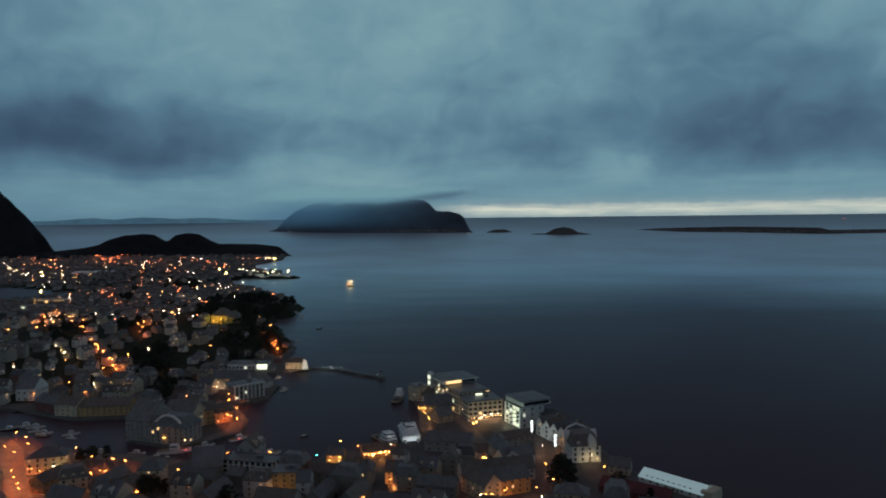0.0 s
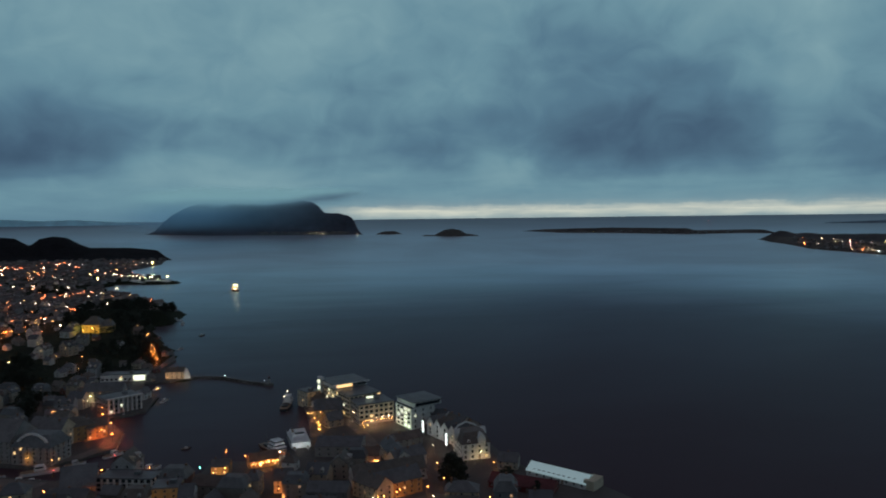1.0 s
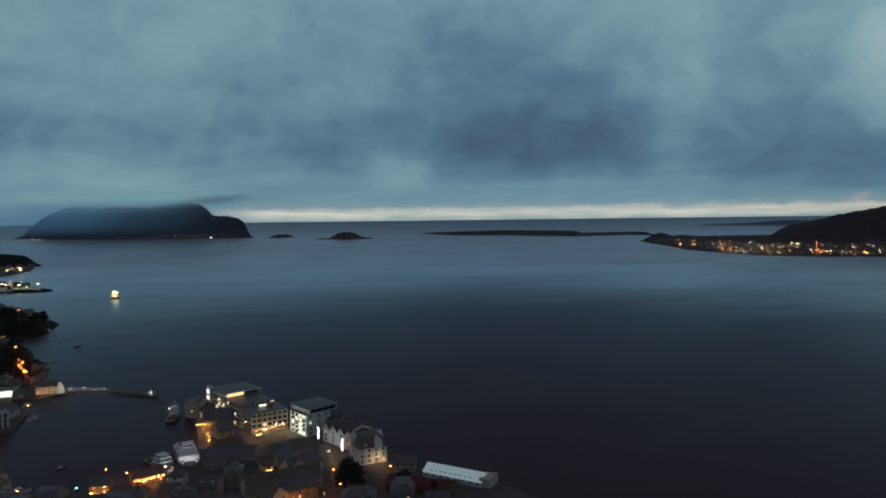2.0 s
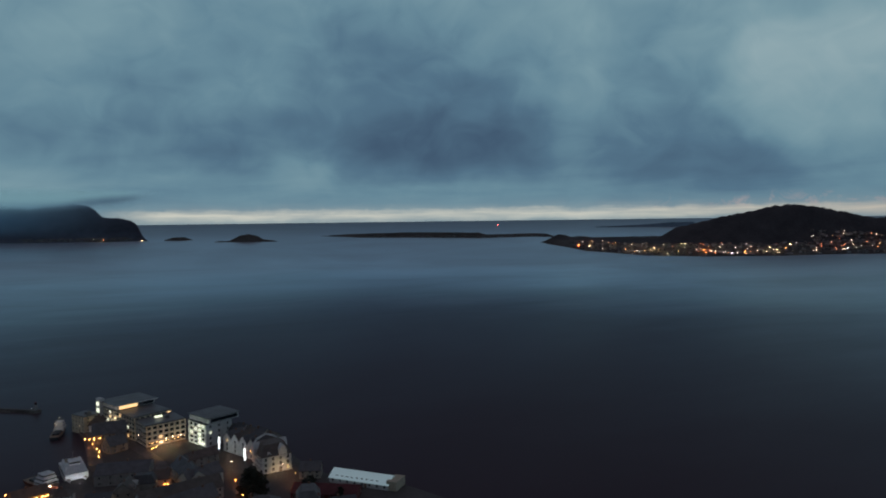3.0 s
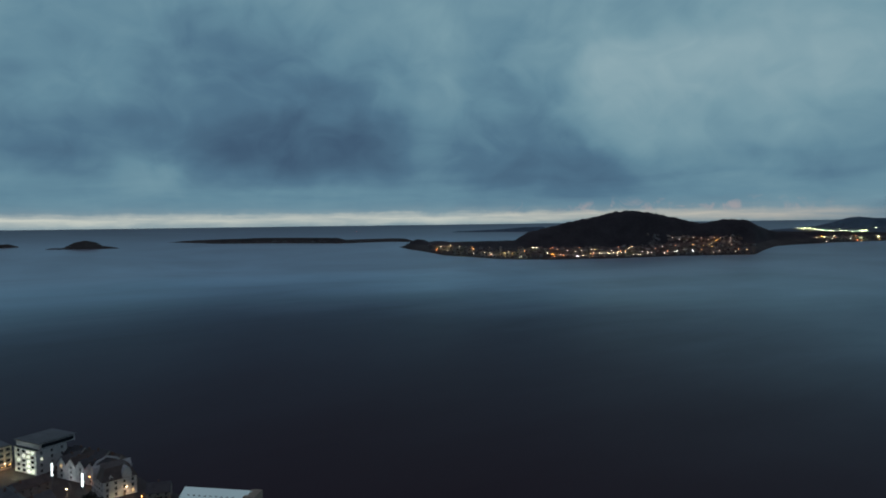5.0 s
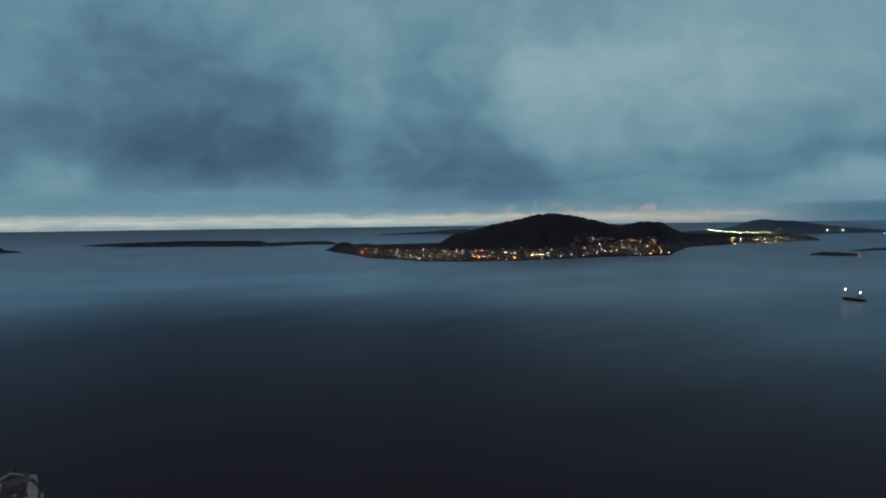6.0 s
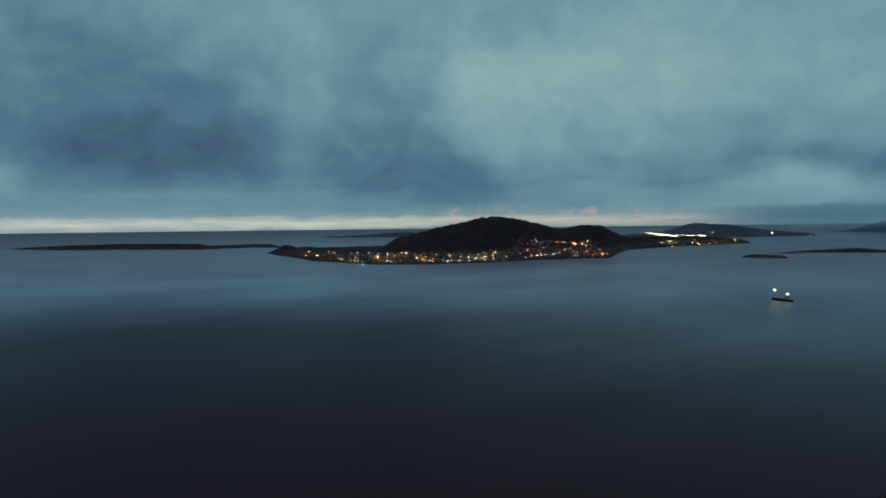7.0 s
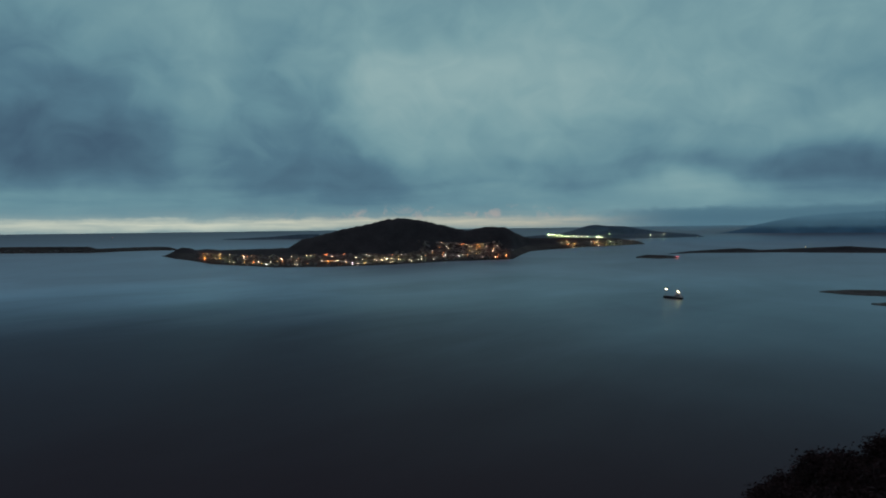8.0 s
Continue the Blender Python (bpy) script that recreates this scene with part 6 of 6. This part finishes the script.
# ---- trees ----
def tree_model(name, label, tall, spread, clumps, leaf, seed, low=0.25, blades=26, foliage=None):
    """Tapered trunk, limbs, and a crown of many small leaf blades in clumps."""
    rng = random.Random(seed)
    top = root(name, 0, 0, -70, 0, label, "tree", "trees")
    bm = bmesh.new()
    lean = Vector((rng.uniform(-0.3, 0.3), rng.uniform(-0.3, 0.3), 0))
    rod(bm, (0, 0, -1.5), lean + Vector((0, 0, tall * 0.5)), tall * 0.03, tall * 0.018)
    rod(bm, lean + Vector((0, 0, tall * 0.5)), lean * 2 + Vector((0, 0, tall * 0.92)), tall * 0.018, tall * 0.004)
    centres = []
    for i in range(clumps):
        u = rng.random()
        h = tall * (low + (0.98 - low) * u)
        r = spread * (0.35 + 0.75 * math.sin(math.pi * min(1, 0.25 + 0.75 * u))) * rng.uniform(0.35, 1.0)
        a = rng.uniform(0, math.tau)
        p = Vector((r * math.cos(a), r * math.sin(a), h))
        centres.append(p)
        if i % 3 == 0:
            rod(bm, (0, 0, h * 0.75), p, tall * 0.009, tall * 0.003, 4)
    part("trunk", bm, BARK, top)
    crown = bmesh.new()
    for p in centres:
        size = spread * rng.uniform(0.22, 0.42)
        for _ in range(blades):
            q = p + Vector((rng.gauss(0, 0.5), rng.gauss(0, 0.5), rng.gauss(0, 0.38))) * size
            u = Vector((rng.gauss(0, 1), rng.gauss(0, 1), rng.gauss(0, 1))).normalized()
            v = u.cross(Vector((rng.gauss(0, 1), rng.gauss(0, 1), rng.gauss(0, 1)))).normalized()
            s = leaf * rng.uniform(0.6, 1.3)
            crown.faces.new([crown.verts.new(q + u * s * a + v * s * 0.6 * b) for a, b in ((-1, 0), (0, -1), (1, 0), (0, 1))])
    part("crown", crown, foliage or LEAF, top)
    return top


TOWN_TREES = [tree_model("tree", "dark leafy town tree with an uneven crown", 11, 4.0, 46, 0.55, 61), tree_model("tree", "broad dark leafy tree", 13, 5.2, 60, 0.6, 62), tree_model("tree", "slim dark tree with gaps in its crown", 10, 3.0, 34, 0.5, 63)]


def plant(models, places, seed):
    rng = random.Random(seed)
    used = set()
    for x, y, z in places:
        i = rng.randrange(len(models))
        g = rng.uniform(0.8, 1.25)
        m = pose(x, y, z, 0, 0, rng.uniform(0, 360)) @ Matrix.Diagonal((g, g, g * rng.uniform(0.9, 1.15), 1))
        if i in used:
            copy_thing(models[i], m)
        else:
            models[i].matrix_world = m
            used.add(i)


def wood_places():
    rng = random.Random(77)
    out = []
    for x, y, r in WOODS:
        for _ in range(max(4, int(r * r / 115))):
            a, d = rng.uniform(0, math.tau), r * math.sqrt(rng.random())
            px, py = x + d * math.cos(a), y + d * math.sin(a)
            if inside(px, py, WEST):
                out.append((px, py, ground_z(px, py) - 0.4))
    for x, y in ((-171, 397), (-166, 392), (-161, 389), (-172, 388), (69, 404), (73, 398), (64, 398), (-223, 448), (-233, 449), (-238, 444), (21, 361), (-120, 372), (-112, 366), (-60, 372), (100, 392), (112, 372), (-14, 372)):
        out.append((x, y, 2.2))
    return out


plant(TOWN_TREES, wood_places(), 9)


def wood_crowns():
    """Close tree crowns of the dark woods between the planted trees."""
    rng = random.Random(19)
    bm = bmesh.new()
    for x, y, r in WOODS:
        if y < 620:
            continue
        for _ in range(int(r * r / 9)):
            a, d = rng.uniform(0, math.tau), r * 1.05 * math.sqrt(rng.random())
            px, py = x + d * math.cos(a), y + d * math.sin(a)
            if not inside(px, py, WEST):
                continue
            base = Vector((px, py, ground_z(px, py) + rng.uniform(2.0, 9.0) * (1 - 0.4 * d / r)))
            size = rng.uniform(1.6, 2.8)
            for _ in range(9):
                q = base + Vector((rng.gauss(0, 0.6), rng.gauss(0, 0.6), rng.gauss(0, 0.5))) * size
                u = Vector((rng.gauss(0, 1), rng.gauss(0, 1), rng.gauss(0, 1))).normalized()
                v = u.cross(Vector((rng.gauss(0, 1), rng.gauss(0, 1), rng.gauss(0, 1)))).normalized()
                h = rng.uniform(0.7, 1.3)
                bm.faces.new([bm.verts.new(q + u * h * e + v * h * 0.7 * f) for e, f in ((-1, 0), (0, -1), (1, 0), (0, 1))])
    tagged(ob_from("wood_crowns", bm, LEAF), "close dark tree crowns on the town's slopes", "woods", kind="stuff")


wood_crowns()


# ---- the wooded hillside under the camera ----
def hill_z(x, y):
    z = 127.5 - 0.55 * max(0.0, y) - 0.55 * max(0.0, x - 100) + 0.08 * max(0.0, -y) + 1.2 * noise.noise((x * 0.05, y * 0.05, 0))
    return z - max(0.0, -x - 150) * 0.5 - max(0.0, -y - 120) * 0.4 + 0.9 * math.exp(-((x - 98) / 32) ** 2 - ((y - 7) / 22) ** 2)


def build_hillside():
    bm = bmesh.new()
    grid = {}
    for i in range(61):
        for j in range(51):
            x, y = -360 + i * 12, -240 + j * 9
            grid[i, j] = bm.verts.new((x, y, max(0.5 if inside(x, y, HEADLAND) else -5.0, hill_z(x, y))))
    for i in range(60):
        for j in range(50):
            bm.faces.new((grid[i, j], grid[i + 1, j], grid[i + 1, j + 1], grid[i, j + 1]))
    tagged(ob_from("ground_hillside", bm, GRASS, True), "steep wooded hillside above the town", "hill", kind="structure")


build_hillside()
HILL_TREES = [tree_model("tree", "dark leafy hillside tree in deep dusk", 9, 3.4, 110, 0.20, 71, 0.10, 60, DUSK_LEAF), tree_model("tree", "bushy dark hillside tree", 7, 3.4, 110, 0.20, 72, 0.05, 60, DUSK_LEAF), tree_model("tree", "taller dark hillside tree with a ragged top", 10, 3.8, 130, 0.20, 73, 0.12, 60, DUSK_LEAF)]


def hillside_places():
    rng = random.Random(41)
    out = []
    for _ in range(420):
        x, y = rng.uniform(70, 128), rng.uniform(-26, 24)
        if math.degrees(math.atan2(x, y)) > 79.4 and all(math.hypot(x - a, y - b) > 3.0 for a, b, _ in out):
            out.append((x, y, hill_z(x, y) - 1.2))
    return out


plant(HILL_TREES, hillside_places(), 10)


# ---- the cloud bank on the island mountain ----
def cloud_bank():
    mat = bpy.data.materials.new("glowing_cloud_haze")
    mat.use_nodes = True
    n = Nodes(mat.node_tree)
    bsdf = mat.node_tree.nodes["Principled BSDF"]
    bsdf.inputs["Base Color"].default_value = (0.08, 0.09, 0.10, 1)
    # the sheets glow in place of sky light scattered in cloud and haze
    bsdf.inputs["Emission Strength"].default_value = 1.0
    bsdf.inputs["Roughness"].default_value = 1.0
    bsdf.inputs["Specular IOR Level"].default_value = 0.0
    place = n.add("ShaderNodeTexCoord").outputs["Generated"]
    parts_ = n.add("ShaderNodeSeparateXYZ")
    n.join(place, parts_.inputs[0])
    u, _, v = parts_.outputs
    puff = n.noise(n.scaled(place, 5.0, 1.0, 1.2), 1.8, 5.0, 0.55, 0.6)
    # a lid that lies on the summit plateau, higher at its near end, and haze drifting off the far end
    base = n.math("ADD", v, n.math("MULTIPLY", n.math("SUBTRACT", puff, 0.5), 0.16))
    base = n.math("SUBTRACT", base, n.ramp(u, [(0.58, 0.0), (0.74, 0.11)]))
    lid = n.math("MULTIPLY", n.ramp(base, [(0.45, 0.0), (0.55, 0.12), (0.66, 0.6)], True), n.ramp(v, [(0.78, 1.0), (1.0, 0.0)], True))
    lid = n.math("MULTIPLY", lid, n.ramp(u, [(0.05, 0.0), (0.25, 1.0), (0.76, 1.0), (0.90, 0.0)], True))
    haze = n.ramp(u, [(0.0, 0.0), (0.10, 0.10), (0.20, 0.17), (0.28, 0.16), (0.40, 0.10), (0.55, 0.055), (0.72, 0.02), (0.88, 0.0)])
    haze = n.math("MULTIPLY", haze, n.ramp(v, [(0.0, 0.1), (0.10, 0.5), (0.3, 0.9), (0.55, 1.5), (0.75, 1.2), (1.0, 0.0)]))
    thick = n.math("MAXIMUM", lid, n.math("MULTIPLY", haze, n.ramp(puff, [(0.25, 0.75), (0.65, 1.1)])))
    # a darker underside at one end, painted into the emission colour
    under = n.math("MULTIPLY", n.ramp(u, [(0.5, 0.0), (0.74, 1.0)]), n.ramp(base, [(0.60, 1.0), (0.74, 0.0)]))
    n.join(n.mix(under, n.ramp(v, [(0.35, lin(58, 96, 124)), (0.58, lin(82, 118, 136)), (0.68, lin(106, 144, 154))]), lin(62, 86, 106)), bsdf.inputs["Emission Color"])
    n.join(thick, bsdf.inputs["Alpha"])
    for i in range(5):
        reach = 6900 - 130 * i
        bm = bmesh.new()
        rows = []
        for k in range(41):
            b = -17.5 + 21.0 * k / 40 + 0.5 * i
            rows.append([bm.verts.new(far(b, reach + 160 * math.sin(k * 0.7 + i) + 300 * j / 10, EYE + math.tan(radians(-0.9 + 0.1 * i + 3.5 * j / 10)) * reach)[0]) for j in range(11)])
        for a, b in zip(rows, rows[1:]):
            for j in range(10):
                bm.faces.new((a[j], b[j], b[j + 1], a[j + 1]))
        tagged(ob_from("cloud", bm, mat, True), "glowing veil of low cloud and haze on the mountain", "cloud", group="cloud veils", kind="stuff")


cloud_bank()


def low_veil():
    """Thin glowing sheets for the cloud base that hides the far mountain's top and for horizon haze."""
    mat = bpy.data.materials.new("glowing_low_haze")
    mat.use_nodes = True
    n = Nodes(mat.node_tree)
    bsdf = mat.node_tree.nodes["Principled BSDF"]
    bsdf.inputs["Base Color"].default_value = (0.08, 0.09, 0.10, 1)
    # emission replaces the daylight that cloud and haze would scatter
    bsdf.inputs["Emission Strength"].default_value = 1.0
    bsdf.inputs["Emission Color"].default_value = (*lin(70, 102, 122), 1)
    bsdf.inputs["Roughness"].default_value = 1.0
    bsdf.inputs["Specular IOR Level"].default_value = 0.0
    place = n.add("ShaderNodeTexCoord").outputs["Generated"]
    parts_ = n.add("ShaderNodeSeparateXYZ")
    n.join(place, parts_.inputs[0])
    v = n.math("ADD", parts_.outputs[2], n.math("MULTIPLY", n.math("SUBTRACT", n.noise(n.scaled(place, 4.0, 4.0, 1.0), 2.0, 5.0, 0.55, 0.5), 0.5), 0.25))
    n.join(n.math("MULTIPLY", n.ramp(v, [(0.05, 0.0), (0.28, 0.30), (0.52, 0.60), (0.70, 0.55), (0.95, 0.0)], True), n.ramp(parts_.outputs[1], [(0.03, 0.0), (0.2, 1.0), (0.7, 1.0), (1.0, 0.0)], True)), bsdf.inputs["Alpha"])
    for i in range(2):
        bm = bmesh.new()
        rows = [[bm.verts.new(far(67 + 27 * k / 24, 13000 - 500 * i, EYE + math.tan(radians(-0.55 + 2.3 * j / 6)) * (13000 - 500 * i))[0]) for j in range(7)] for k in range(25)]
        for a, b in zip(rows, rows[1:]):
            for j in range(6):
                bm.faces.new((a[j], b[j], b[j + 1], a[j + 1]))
        tagged(ob_from("cloud", bm, mat, True), "thin glowing sheet of cloud and haze before the far mountain", "cloud", group="cloud veils", kind="stuff")


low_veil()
